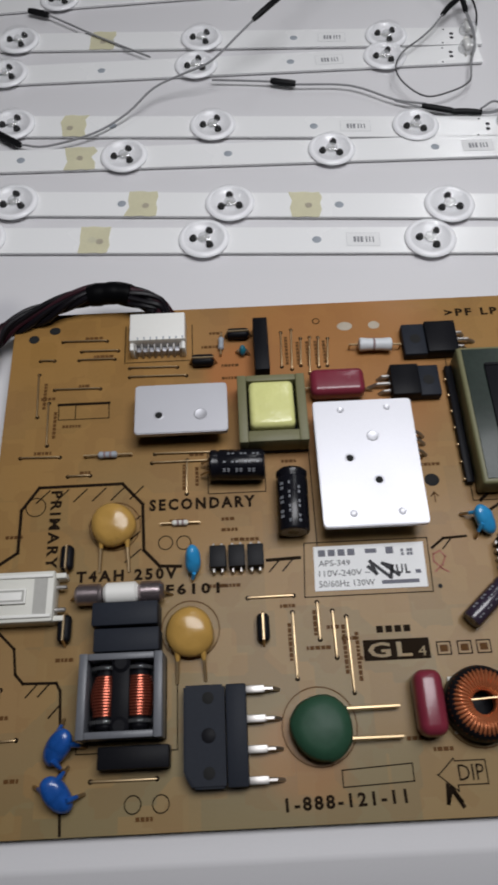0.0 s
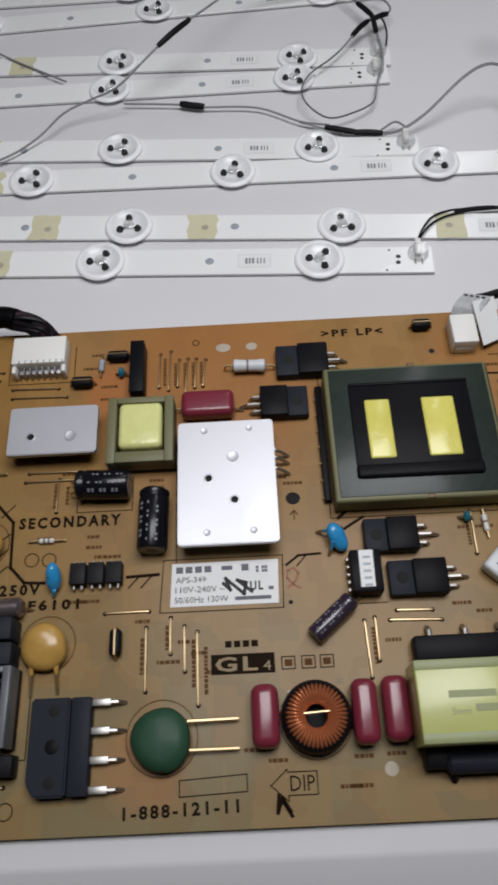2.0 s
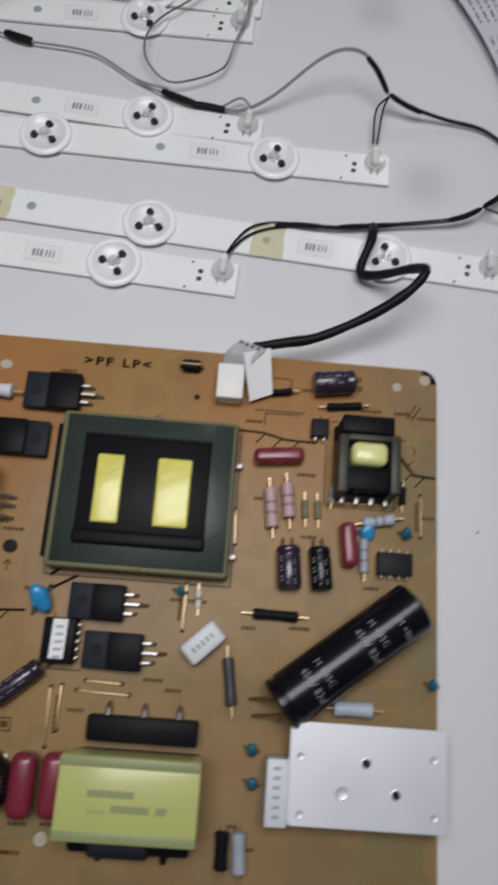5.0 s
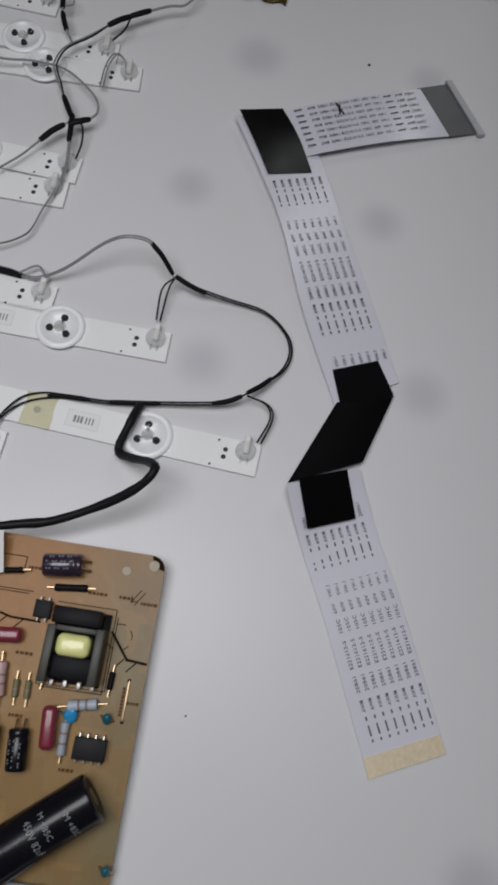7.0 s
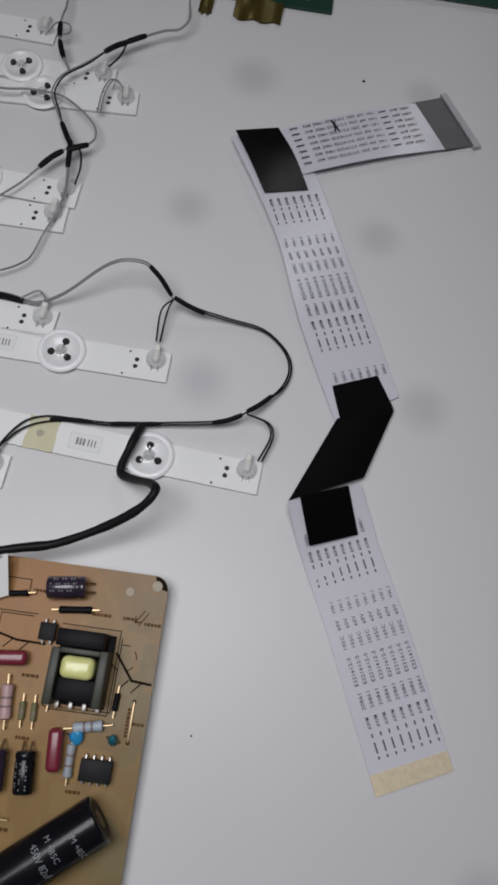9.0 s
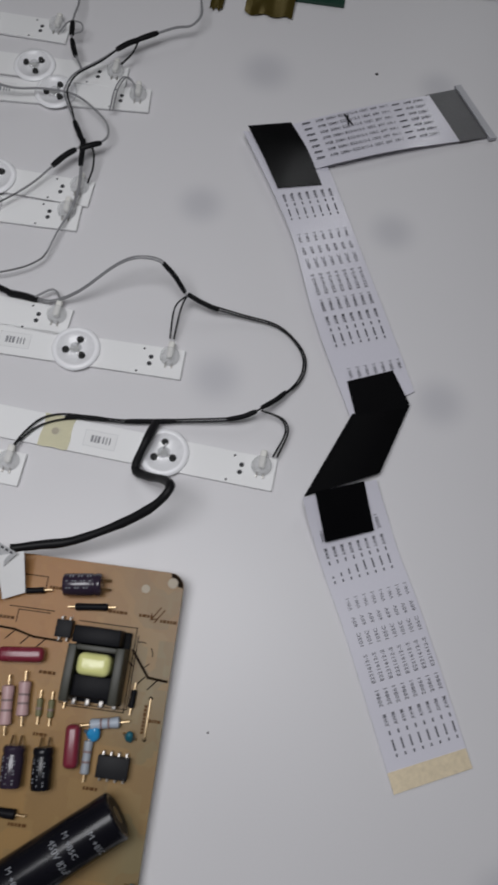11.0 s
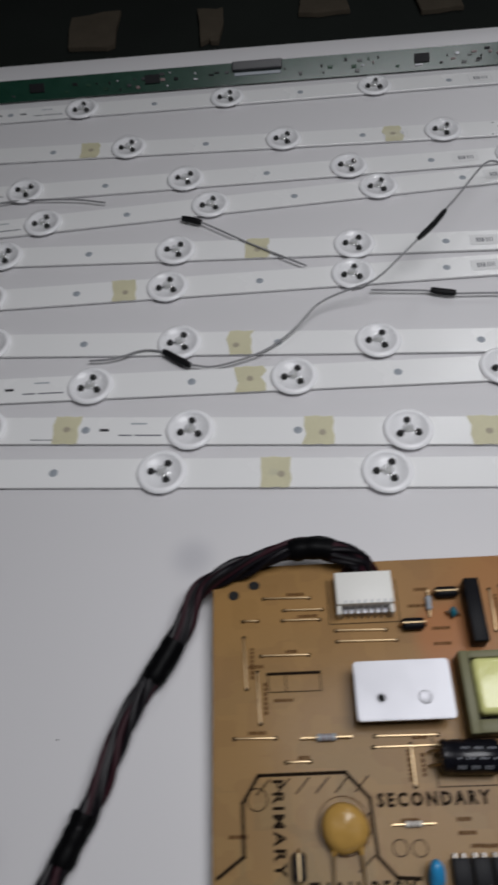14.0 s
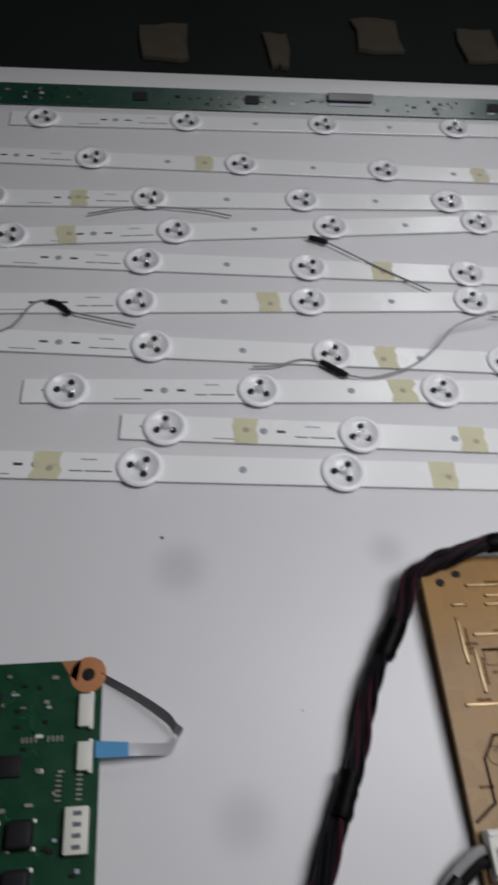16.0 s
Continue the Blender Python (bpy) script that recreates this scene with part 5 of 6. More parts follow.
STRIPS = [(-147.9, 188.4, 87.8, 174.9), (-134.3, 206.6, 176, 185.7), (-97.6, 225.0, 137.0, 221.4), (-145.8, 250.0, 92, 234.2), (-153.4, 276.4, 86, 278.2),
          (-149.6, 303.4, 88.5, 292.4), (-133.1, 324.8, 103.6, 339.4), (-146.8, 349.8, 91.6, 352.2), (-177.4, 382.4, 61.6, 374.8), (-206.5, 418.0, 112.0, 419.6)]
first = led_strip(strip_pose(*STRIPS[0]))
strips = [first] + [copy_thing(first, strip_pose(*s)) for s in STRIPS[1:]]
turn_rnd = random.Random(4)
for st in strips:
    lean = turn_rnd.choice((0, 0, 12, -10, 30))
    for i, lens in enumerate(o for o in st.children if o.name.startswith("lens")):
        mid = lens.bound_box
        cx = (mid[0][0] + mid[6][0]) / 2
        lens.matrix_local = Matrix.Translation((cx, 0, 0)) @ Matrix.Rotation(radians(lean + turn_rnd.uniform(-9, 9)), 4, "Z") @ Matrix.Translation((-cx, 0, 0))
TAPE_HOLE = mat("tape_over_hole", (0.40, 0.36, 0.28), 0.5, vary=0.3)
# bits of aged tape stuck on the strips
for i, x, w in ((8, -116.1, 9), (5, -33, 10), (4, -90.5, 10), (3, -41.1, 9), (2, -37.5, 11), (1, -106.4, 9), (1, -13.1, 11), (0, -28.9, 10), (8, 37.2, 9), (1, 46.1, 11), (1, 136.9, 10), (0, -183.6, 11), (6, -184.7, 9), (7, -180.2, 8)):
    inv = strips[i].matrix_basis.inverted()
    x0, y0, x1, y1 = STRIPS[i]
    y = y0 + (y1 - y0) * (x - x0) / (x1 - x0)
    p = inv @ Vector((x / 1000, y / 1000, 0))
    u = p.x * 1000
    rt = random.Random(i * 31 + int(x))
    rag = [(u + sx * w / 2 + rt.uniform(-0.9, 0.9), sy * 6.2) for sx, sy in ((-1, -1), (-0.5, -1.02), (0.1, -0.97), (0.6, -1.03), (1, -0.96), (1.04, -0.4), (0.92, 0.1), (1.03, 0.6), (1, 1.02), (0.4, 0.96), (-0.2, 1.04), (-0.7, 0.98), (-1, 1), (-1.06, 0.3), (-0.94, -0.3))]
    tp = part("tape_patch", slab(rag, 1.02, 1.16), TAPE_BEIGE, strips[i], "yellowed adhesive tape patch")
    part("hole_mark", lathe((u + rt.uniform(-1.5, 1.5), rt.uniform(-1.5, 0.5), 1.17), (0, 0, 1), [(1.3, 0), (1.25, 0.04), (0, 0.04)], 14), TAPE_HOLE, tp)


# ---- wiring ----
def wire(parent, pts, r=0.8, material=WIRE_GREY, name="wire"):
    return part(name, tube(pts, r * 0.84 if r < 0.7 else r, 8), material, parent)


def shrink(parent, pts, r=1.7):
    return part("heat_shrink_sleeve", tube(pts, lambda u: r * (0.8 + 0.2 * min(1, 6 * u, 6 * (1 - u))), 10), SHRINK, parent)


def at_z(z, *xy):
    return [(x, y, z) for x, y in xy]


loom = thing("backlight_wiring_loom", "thin grey and black backlight wiring loom with heat-shrink joints", "wiring")
for off in (0.0, 0.9):
    wire(loom, [(86, 249, 2.2), (100, 243, 2.2), (113.8, 240.6 + off, 2.2), (123.5, 238.5 + off, 3), (135, 241.8 + off, 8), (148.8, 249.5 + off, 17), (157.8, 251.5 + off, 21), (166.4, 252.0 + off, 18), (173.5, 246.6, 11), (175.7, 245.5, 9)], 0.38)
    wire(loom, [(175.7, 245.5, 9), (185.5, 243.7 + off, 6), (197.3, 243.2 + off, 3), (210.4, 241.4 + off, 2), (218.8 + off, 234.8, 2), (221.9 + off, 227.2, 2), (219.8 + off, 218.8, 3), (213, 210, 5.5), (207, 204.4, 7)], 0.42, WIRE_BLACK)
    wire(loom, [(207, 204.4, 7), (199.8, 200.6 + off, 5), (178.3, 197.4 + off, 3), (160.9, 194.8 + off, 2.6), (147.1, 194.4 + off, 2.6), (137.7, 192.7 + off * 2.4, 2.6), (130.7, 189.3 + off * 3, 2.8), (126, 184 + off * 2, 3.2), (122.6, 178.6, 3.2)], 0.45, WIRE_BLACK)
    wire(loom, [(175.4, 246, 9), (171.2 + off * 2.6, 241.2, 7), (171 + off * 1.6, 230, 3.4)], 0.42, WIRE_BLACK)
    wire(loom, [(208.4, 204.7, 7), (215.7 + off, 203.0, 5.6), (218 + off, 198.3, 4.4), (214.6 + off * 1.6, 189, 3.4)], 0.42, WIRE_BLACK)
shrink(loom, [(165.6, 252.6, 18.2), (170, 250, 15), (174.4, 246.4, 10)], 0.98)
shrink(loom, [(175.4, 246.2, 9.4), (181, 244.6, 7.4), (187.4, 243.4, 5.6)], 0.98)
shrink(loom, [(216.4, 214.2, 4.2), (213, 210, 5.5), (208.4, 205.8, 6.8)], 0.98)
shrink(loom, [(206.8, 204.2, 7), (202, 201.8, 5.8), (196.6, 200.4, 4.6)], 0.98)
shrink(loom, [(178.5, 197.8, 3.2), (170, 196.4, 3.2), (160.5, 195.2, 3)], 0.92)
shrink(loom, [(154, 194.9, 2.8), (145, 194.6, 2.8), (139, 193.6, 2.8)], 0.92)
shrink(loom, at_z(2.8, (96, 244.6), (103, 242.2), (108, 240.6)), 1.2)
shrink(loom, at_z(2.8, (107, 240.2), (112, 240.0), (118.5, 239)), 1.25)
wire(loom, at_z(4.2, (118, 239.4), (124, 243.6), (128, 239.5)), 0.5)
part("sleeved_cable", tube([(171.6, 196.2, 3.6), (170.1, 187.5, 8.2), (167.3, 178.1, 4.4), (172.3, 174.4, 9), (180.2, 170.7, 20), (182.7, 166.7, 25.6), (178.6, 161.3, 23), (168.8, 155.3, 18), (153.7, 148.2, 14.4), (143, 145.4, 14), (134.6, 143, 14.6)], lambda u: 1.5 + 0.12 * math.sin(u * 31) + 0.07 * math.sin(u * 83), 12), WIRE_BLACK, loom, "thick black sleeved cable")
for off in (0.0, 1.2):
    wire(loom, [(153, 434, 10), (161, 424, 10), (161.5, 412, 9), (158, 398, 9), (159.4 + off * 0.4, 386, 9), (156, 380 - off * 0.4, 8), (150, 378 - off * 0.5, 8), (142, 373 - off * 0.5, 8), (135, 368 - off * 0.5, 8), (127, 361, 8)], 0.42)
    wire(loom, [(127, 361, 8), (120 + off, 353, 8), (112 + off, 345, 8), (109.6 + off, 338, 8), (110 + off, 333, 8), (114 + off * 0.8, 325, 8), (117.4, 319, 8), (121.4, 312, 8)], 0.45, WIRE_BLACK if off else WIRE_GREY)
    wire(loom, [(122.4, 311, 7.4), (123 + off * 0.5, 301, 6), (124 + off * 0.5, 290, 5), (123 + off * 0.5, 280, 4.6), (120, 269, 4.2), (118, 259.4, 4.2), (115.6, 255, 4.4), (109, 250, 5), (98, 247, 5), (90, 254, 6), (88, 264, 6), (92, 274, 6), (101, 283, 6)], 0.42)
    wire(loom, [(129 + off, 331, 5), (129.6 + off, 340, 7), (132 + off, 347.4, 7), (136.4, 346.4, 5), (137.4, 342, 3)], 0.42)
wire(loom, [(37, 277.5, 25.6), (48.9, 293, 24), (67.9, 321.9, 19), (78, 330, 13), (89, 333, 8), (100, 335.6, 7), (112, 335, 7), (120, 331, 7), (129, 323, 7), (131.4, 316, 7), (129, 311, 7.4)], 0.55)
wire(loom, [(121, 307, 8), (113, 298, 7), (107, 290, 6), (101, 283, 6)], 0.5)
wire(loom, [(114, 348, 8), (110, 355, 8), (107, 362, 8), (106, 366, 8), (105, 372, 8), (105, 378, 8), (105, 385, 7), (103, 399, 6)], 0.6)
wire(loom, [(106, 366, 8), (110, 368.6, 8), (108.6, 373, 8), (103, 374, 7), (99, 371, 4)], 0.42)
wire(loom, [(124, 310, 8), (127, 307.6, 7), (128, 301, 5.4), (127, 294, 4)], 0.5, WIRE_BLACK)
wire(loom, [(135, 367.4, 8), (133.4, 361, 7), (129, 356, 5)], 0.5, WIRE_BLACK)
for a in ([(142.4, 373.2, 8), (138.6, 370.4, 8.2), (134.6, 367.8, 8)], [(135.4, 368.2, 8), (131, 364.8, 8.2), (126.6, 360.6, 8)], [(117, 319.8, 8), (119.6, 315, 8.2), (122.2, 310.4, 8)], [(122.2, 312, 7.6), (122.8, 306, 7.2), (123.2, 300, 6.2)], [(129.4, 311.4, 7.4), (126, 309, 8.2), (121.6, 306.6, 8)], [(120.4, 306.2, 8), (116.4, 302.6, 7.6), (112.4, 297.4, 7)],
          [(31, 271.4, 23.6), (37.6, 277, 25.6), (43.6, 285.4, 25)], [(110.4, 354, 8), (108.6, 358, 8.2), (106.8, 363, 8)], [(106.2, 365.4, 8), (105.6, 369, 8.2), (105, 373, 8)]):
    shrink(loom, a, 1.15)
# loose cut wires lying over the strips
for pts, slv, lbl in (([(-65.4, 319.9), (-57.6, 316.8), (-35.4, 299.9), (-12, 283.6)], [(-66.5, 320.4), (-62, 318.6), (-57.6, 316.6)], "short cut grey wire with a black sleeve end"),
                      ([(37, 277, 25.6), (25.7, 267.5, 21), (13.7, 259.7, 15), (2.6, 258.7, 11), (-9.3, 255, 8), (-19.7, 244.7, 5), (-32.5, 235.6, 3.6), (-50.4, 230.6, 2.6), (-60, 232, 2.6)], None, "grey wire lying across the strips"),
                      ([(-60, 232), (-68, 238.4), (-79.3, 241.1), (-90.7, 237.7), (-101, 237.3)], [(-71.5, 239.8), (-66, 235.6), (-60.6, 231.6)], "grey wire with a black sleeve joint"),
                      ([(13.6, 266.6), (37.6, 263.9), (46.6, 261.5), (69.3, 259.2), (86.1, 249.2), (98, 246)], [(37.5, 264.2), (42, 262.8), (47.4, 261.6)], "thin grey wire with a black sleeve joint"),
                      ([(-240, 268), (-207.9, 258.1), (-195.3, 274.9), (-185.6, 274.9), (-180.4, 269.8), (-150.8, 261.3)], [(-189, 275.6), (-184.6, 273.6), (-179.6, 268.4)], "thin grey wire with a black sleeve joint"),
                      ([(-175, 336), (-150, 342), (-120, 340), (-104, 336)], None, "thin grey wire lying between strips")):
    loose = thing("loose_wire", lbl, "wire", group="loose wires on the strips")
    wire(loose, [(*p, 2.6)[:3] for p in pts], 0.5)
    if slv:
        shrink(loose, at_z(2.8, *slv), 1.4)

# thick bundle from the board's corner connector
bundle = thing("wire_bundle", "thick dark bundle of twisted brown and black wires", "wire bundle")
BUNDLE_BLACK = mat("shiny_black_wire", (0.007, 0.006, 0.008), 0.34, vary=0.4, spec=0.14)
CENTRE = glide([(-4.2, 138.4, 9), (-5.4, 142.0, 12.4), (-16.5, 145.4, 14.6), (-27.8, 145.0, 13.8), (-42.1, 141.8, 11), (-53.9, 136.6, 9.2), (-59.8, 124.8, 6.8), (-68.4, 110, 5.6), (-76.4, 96, 5.2), (-82.8, 79.6, 5.2), (-88.7, 66, 5.2), (-96, 50, 5.2), (-106, 28, 5.2), (-114, 8, 5.2)], 8)
for k in range(10):
    pts = []
    for i, p in enumerate(CENTRE):
        a = 2 * math.pi * k / 10 + i * 0.19 + 0.4 * math.sin(i * 0.21 + k)
        R = (2.3 if k < 7 else 1.5) + 0.75 * math.sin(i * 0.27 + k * 2)
        d = (CENTRE[min(i + 1, len(CENTRE) - 1)] - CENTRE[max(i - 1, 0)]).normalized()
        s = d.cross(Vector((0, 0, 1))).normalized()
        pts.append(p + s * R * math.cos(a) + s.cross(d) * R * 0.75 * math.sin(a))
    part("wire", tube(pts, 0.95, 8, smooth=False), WIRE_BROWN if k in (1, 4, 8) else BUNDLE_BLACK, bundle)
for i0, i1 in ((14, 24), (50, 57), (74, 82), (92, 99)):
    seg = CENTRE[i0:min(i1, len(CENTRE))]
    part("tape_wrap", tube(seg, lambda u: 3.5 + 0.25 * math.sin(u * 17) + 0.15 * math.sin(u * 41), 14, smooth=False), FLAT_TAPE, bundle, "black tape wrap")
for k in range(7):
    part("crimp_wire", tube([(-11.8 + 2.2 * k, 135.6, 4.4), (-11.2 + 2.0 * k, 139.5, 6.0), (-6.4 + 0.6 * k, 142.5, 12.5)], 0.9, 7), WIRE_BLACK if k % 3 else WIRE_BROWN, bundle)
mains = thing("mains_lead", "black and white mains wires plugged into the board", "cable")
for off, mt in ((0.0, WIRE_WHITE), (-3.2, WIRE_BLACK)):
    wire(mains, [(-48.6, 53.4 + off, 6.4), (-53, 52 + off, 6.0), (-62, 45 + off * 1.4, 4), (-72, 31 + off * 1.6, 2.4), (-80, 14 + off, 2.2), (-86, -4, 2.2)], 1.5, mt)
shrink(mains, [(-58, 47, 4.4), (-66, 37.5, 3.2), (-74, 24, 2.8)], 3.0)


# ---- flat ribbon cable ----
def ribbon(left, right, thick=0.28):
    """A film between two edges given as points."""
    bm = bmesh.new()
    L, R = glide(left, 6), glide(right, 6)
    rows = []
    for a, b in zip(L, R):
        n = 6
        top = [bm.verts.new(a.lerp(b, k / n) + Vector((0, 0, thick))) for k in range(n + 1)]
        bot = [bm.verts.new(a.lerp(b, k / n)) for k in range(n + 1)]
        rows.append(top + bot[::-1])
    for a, b in zip(rows, rows[1:]):
        m = len(a)
        for k in range(m):
            bm.faces.new((a[k], a[(k + 1) % m], b[(k + 1) % m], b[k]))
    bm.faces.new(rows[0])
    bm.faces.new(rows[-1][::-1])
    return bm


FOIL = mat("grey_printed_foil", (0.42, 0.42, 0.43), 0.4, vary=0.4, blotch=400, bump=0.3)
flag = part("cable_flag", ribbon([(130.4, 144.6, 15.6), (126.4, 140.4, 14.4), (125.6, 135.6, 9.0)], [(138.0, 141.4, 17.0), (134.4, 137.2, 15.4), (133.0, 133.6, 9.4)], 0.2), FOIL, loom, "grey printed paper flag round the cable end")
for k in range(4):
    for q in range(3):
        u = (k + 0.6) / 4.6
        p = Vector((130.4, 144.6, 15.9)).lerp(Vector((126.4, 140.4, 14.75)), 0.15 + q * 0.32)
        r = Vector((138.0, 141.4, 17.3)).lerp(Vector((134.4, 137.2, 15.75)), 0.15 + q * 0.32)
        c = p.lerp(r, u)
        part("flag_print", box(c.x, c.y, c.z, 1.1, 0.7, 0.05, -25, bevel=0), PRINT, flag)

part("paper_flag", ribbon([(131.6, 139.6, 17.2), (134.6, 127.4, 10.4)], [(139.4, 142.6, 15.6), (141.2, 130.4, 10.2)], 0.25), PAPER, loom, "blank white paper flag on the cable")

flat = thing("flat_ribbon_cable", "white printed flat ribbon cable folded with black tape", "ribbon cable")
UP_L = [(203, 336.6, 2.6), (215, 342.4, 3.4), (240, 353.8, 3.6), (274, 369.6, 1.0)]
UP_R = [(217.5, 316.4, 2.8), (228, 320.6, 4.2), (253, 331.4, 4.2), (289.4, 346.4, 1.0)]
MID_L = [(185.6, 329.2, 4.8), (200.4, 303.0, 4.6), (212.2, 279.2, 4.5), (224.2, 245.4, 4.0), (241.4, 208.2, 1.4)]
MID_R = [(214, 334.0, 1.4), (224.0, 316.6, 1.8), (236.2, 288.0, 2.0), (255.6, 243.0, 1.6), (264.2, 222.6, 1.2)]
LOW_L = [(226.2, 173.8, 9.6), (230.6, 164.0, 5.0), (236.4, 151.4, 1.6), (246, 131, 0.9), (264.6, 86.2, 0.8)]
LOW_R = [(252.0, 186.0, 2.6), (256.4, 175.6, 1.4), (261.4, 162.6, 1.0), (271, 141.4, 0.9), (289.0, 96.8, 0.8)]
part("cable_film", ribbon(MID_L, MID_R), FLAT_WHITE, flat)
part("cable_film", ribbon(UP_L, UP_R), FLAT_WHITE, flat)
part("cable_film", ribbon(LOW_L, LOW_R), FLAT_WHITE, flat)
part("fold_film", ribbon([(226.4, 174.0, 10.4), (241.6, 210.0, 2.0)], [(253.0, 188.4, 3.6), (262.6, 216.6, 2.2)], 0.3), FLAT_TAPE, flat, "black tape over the fold")
part("fold_tape", slab([(238.6, 222.6), (255.4, 229.6), (262.3, 217.0), (254, 199), (244, 206)], 2.4, 2.6), FLAT_TAPE, flat, "black tape piece")
part("fold_tape", ribbon([(230.2, 176.4, 9.8), (235.8, 160.6, 5.4)], [(247.6, 184.4, 4.0), (252.4, 167.4, 3.4)], 0.3), FLAT_TAPE, flat, "black tape piece")
part("corner_tape", ribbon([(187.4, 331.4, 5.8), (195.2, 317.8, 5.7), (203.2, 302.6, 5.3)], [(205.0, 338.2, 3.6), (213.2, 325, 4.0), (221.0, 309.0, 2.8)], 0.3), TAPE_GLOSS, flat, "glossy black tape piece")
part("shield_end", ribbon([(262.0, 364.6, 1.7), (275.0, 370.6, 1.2)], [(277.6, 341.4, 1.9), (290.6, 346.8, 1.2)], 0.5), FLAT_GREY, flat, "grey shielded end")
part("end_connector", ribbon([(274.4, 371.8, 1.0), (277, 372.6, 1.0)], [(290.4, 345.0, 1.0), (293.4, 346.0, 1.0)], 1.6), ALU_DARKER, flat)
part("contact_end", ribbon([(262.4, 91.4, 1.15), (264.8, 85.6, 1.05)], [(286.8, 101.8, 1.15), (289.2, 96.2, 1.05)], 0.16), CONTACT, flat, "bare gold contact strip")
part("ink_cross", band([(227.2, 345.4), (230.6, 341.0)], 0.9, 4.6, bm=band([(228.6, 344.8), (229.2, 340.4)], 0.8, 4.6)), PRINT, flat)



def mid_height(x, y):
    """The top of the middle film, lifted along one edge."""
    v = (0.925 * (x - 212.2) + 0.38 * (y - 279.2)) / 26
    return 4.5 - 2.5 * min(1, max(0, v)) + 0.6


CABLE_INK = mat("cable_print_ink", (0.11, 0.11, 0.13), 0.6, vary=0.3, bump=0)


def print_run(x0, y0, ang, n, gap, z, parts, h=1.3):
    """n printed lines side by side, each a run of words along ang."""
    c, s = math.cos(radians(ang)), math.sin(radians(ang))
    for k in range(n):
        ox, oy = x0 + s * gap * (k + 0.9), y0 - c * gap * (k + 0.9)
        for text, u, w in parts:
            zz = z(ox + c * (u + w / 2), oy + s * (u + w / 2)) if callable(z) else z
            if text:
                writing("cable_print", text, ox + c * u, oy + s * u, zz, w, h, CABLE_INK, flat, ang, 0.008)
            else:
                part("cable_print_bar", box(ox + c * (u + w / 2) - s * h / 2, oy + s * (u + w / 2) + c * h / 2, zz - 0.03, w * 0.8, h * 0.42, 0.04, ang, bevel=0), CABLE_INK, flat)


def low_height(x, y):
    """The top of the lower film near its lifted fold."""
    s, v = 0.389 * (x - 226.3) - 0.921 * (y - 173.8), (0.921 * (x - 226.3) + 0.389 * (y - 173.8)) / 26.8
    left = 9.6 - 0.43 * s if s < 11 else max(1.0, 5.0 - 0.26 * (s - 11))
    right = max(1.0, 2.6 - 0.08 * s)
    return left + (right - left) * min(1, max(0, v)) + 0.55


print_run(263.4, 95.6, 112.9, 8, 2.95, 1.42, [("", 0, 1.2), ("", 1.6, 4.2), ("", 6.6, 1.6), ("AWM", 9.4, 3.7), ("20861", 15.4, 5.2), ("E221612-S", 23, 9.2), ("105C", 35, 4.4), ("60V", 41.4, 3.4), ("VW-1", 47, 4.0)])
print_run(239.2, 146.8, 112.9, 8, 2.95, low_height, [("", 0, 1.2), ("", 1.6, 4.2), ("", 6.4, 1.6), ("AWM", 8.6, 3.7), ("20861", 14.4, 5.0)])
print_run(231.2, 234.2, 112.4, 7, 3.3, mid_height, [("", 0, 1.2), ("", 1.6, 4.2), ("", 6.6, 1.6), ("AWM", 9.4, 3.7), ("20861", 15.4, 5.2), ("E221612-S", 23, 9.2), ("105C", 35, 4.4), ("60V", 41.4, 3.4), ("VW-1", 47, 4.0)])
print_run(208.6, 287.6, 112.4, 7, 3.3, mid_height, [("", 0, 1.2), ("", 1.6, 4.2), ("", 6.6, 1.6), ("AWM", 9, 3.7)])
print_run(238.8, 220.4, 112.4, 7, 3.3, mid_height, [("VW-1", 2.2, 4.0)])


def up_height(x, y):
    """The top of the upper film, which bows and sinks to its connector."""
    u, v = (0.908 * (x - 206.6) + 0.419 * (y - 338)) / 74, (0.62 * (x - 206.6) - 0.78 * (y - 338)) / 25.6
    return 4.3 + 0.8 * v - max(0, u - 0.45) * 5.4


print_run(206.6, 338.6, 24.6, 7, 3.15, up_height, [("", 2, 4.4), ("AWM", 8.4, 3.4), ("20861", 13.0, 4.6), ("E221", 18.6, 4.0), ("612-S", 22.8, 4.4), ("105C", 28.4, 3.8), ("60V", 33.4, 3.0), ("VW-1", 37.6, 3.6), ("", 43, 4.4), ("AWM", 49, 3.4), ("20861", 53.6, 4.4)])

# ---- green boards ----
main = thing("main_circuit_board", "dark green main circuit board with chips and connectors", "circuit board", pose(0, 0, 0.0034))
part("laminate", slab(rounded(-330, -4, -159.2, 114.2, 1.5), 0, 1.6), GREEN_PCB, main)
part("earth_pad", lathe((-163.6, 109.6, 1.62), (0, 0, 1), [(5.6, 0), (5.5, 0.08), (2.1, 0.08), (2.0, 0.0)], 28), COPPER_PAD, main, "copper coloured earth pad")
part("earth_pad", slab([(-172, 114), (-166, 114), (-167, 107.5), (-169.5, 110)], 1.62, 1.7), COPPER_PAD, main)
part("screw_hole", lathe((-163.6, 109.6, 1.63), (0, 0, 1), [(2.0, 0), (1.9, 0.06), (0, 0.06)], 18), HOLE, main)
for x, y, sx, sy in ((-163.6, 98.4, 4.2, 9.6), (-163.4, 85.4, 4.2, 8.0)):
    c = part("ribbon_socket", box(x, y, 1.6, sx, sy, 2.4, bevel=0.4), CREAM, main, "cream ribbon socket")
    part("socket_flap", box(x + 1.7, y, 2.0, 1.2, sy + 1.4, 1.6, bevel=0.3), WHITE_PLASTIC, c)
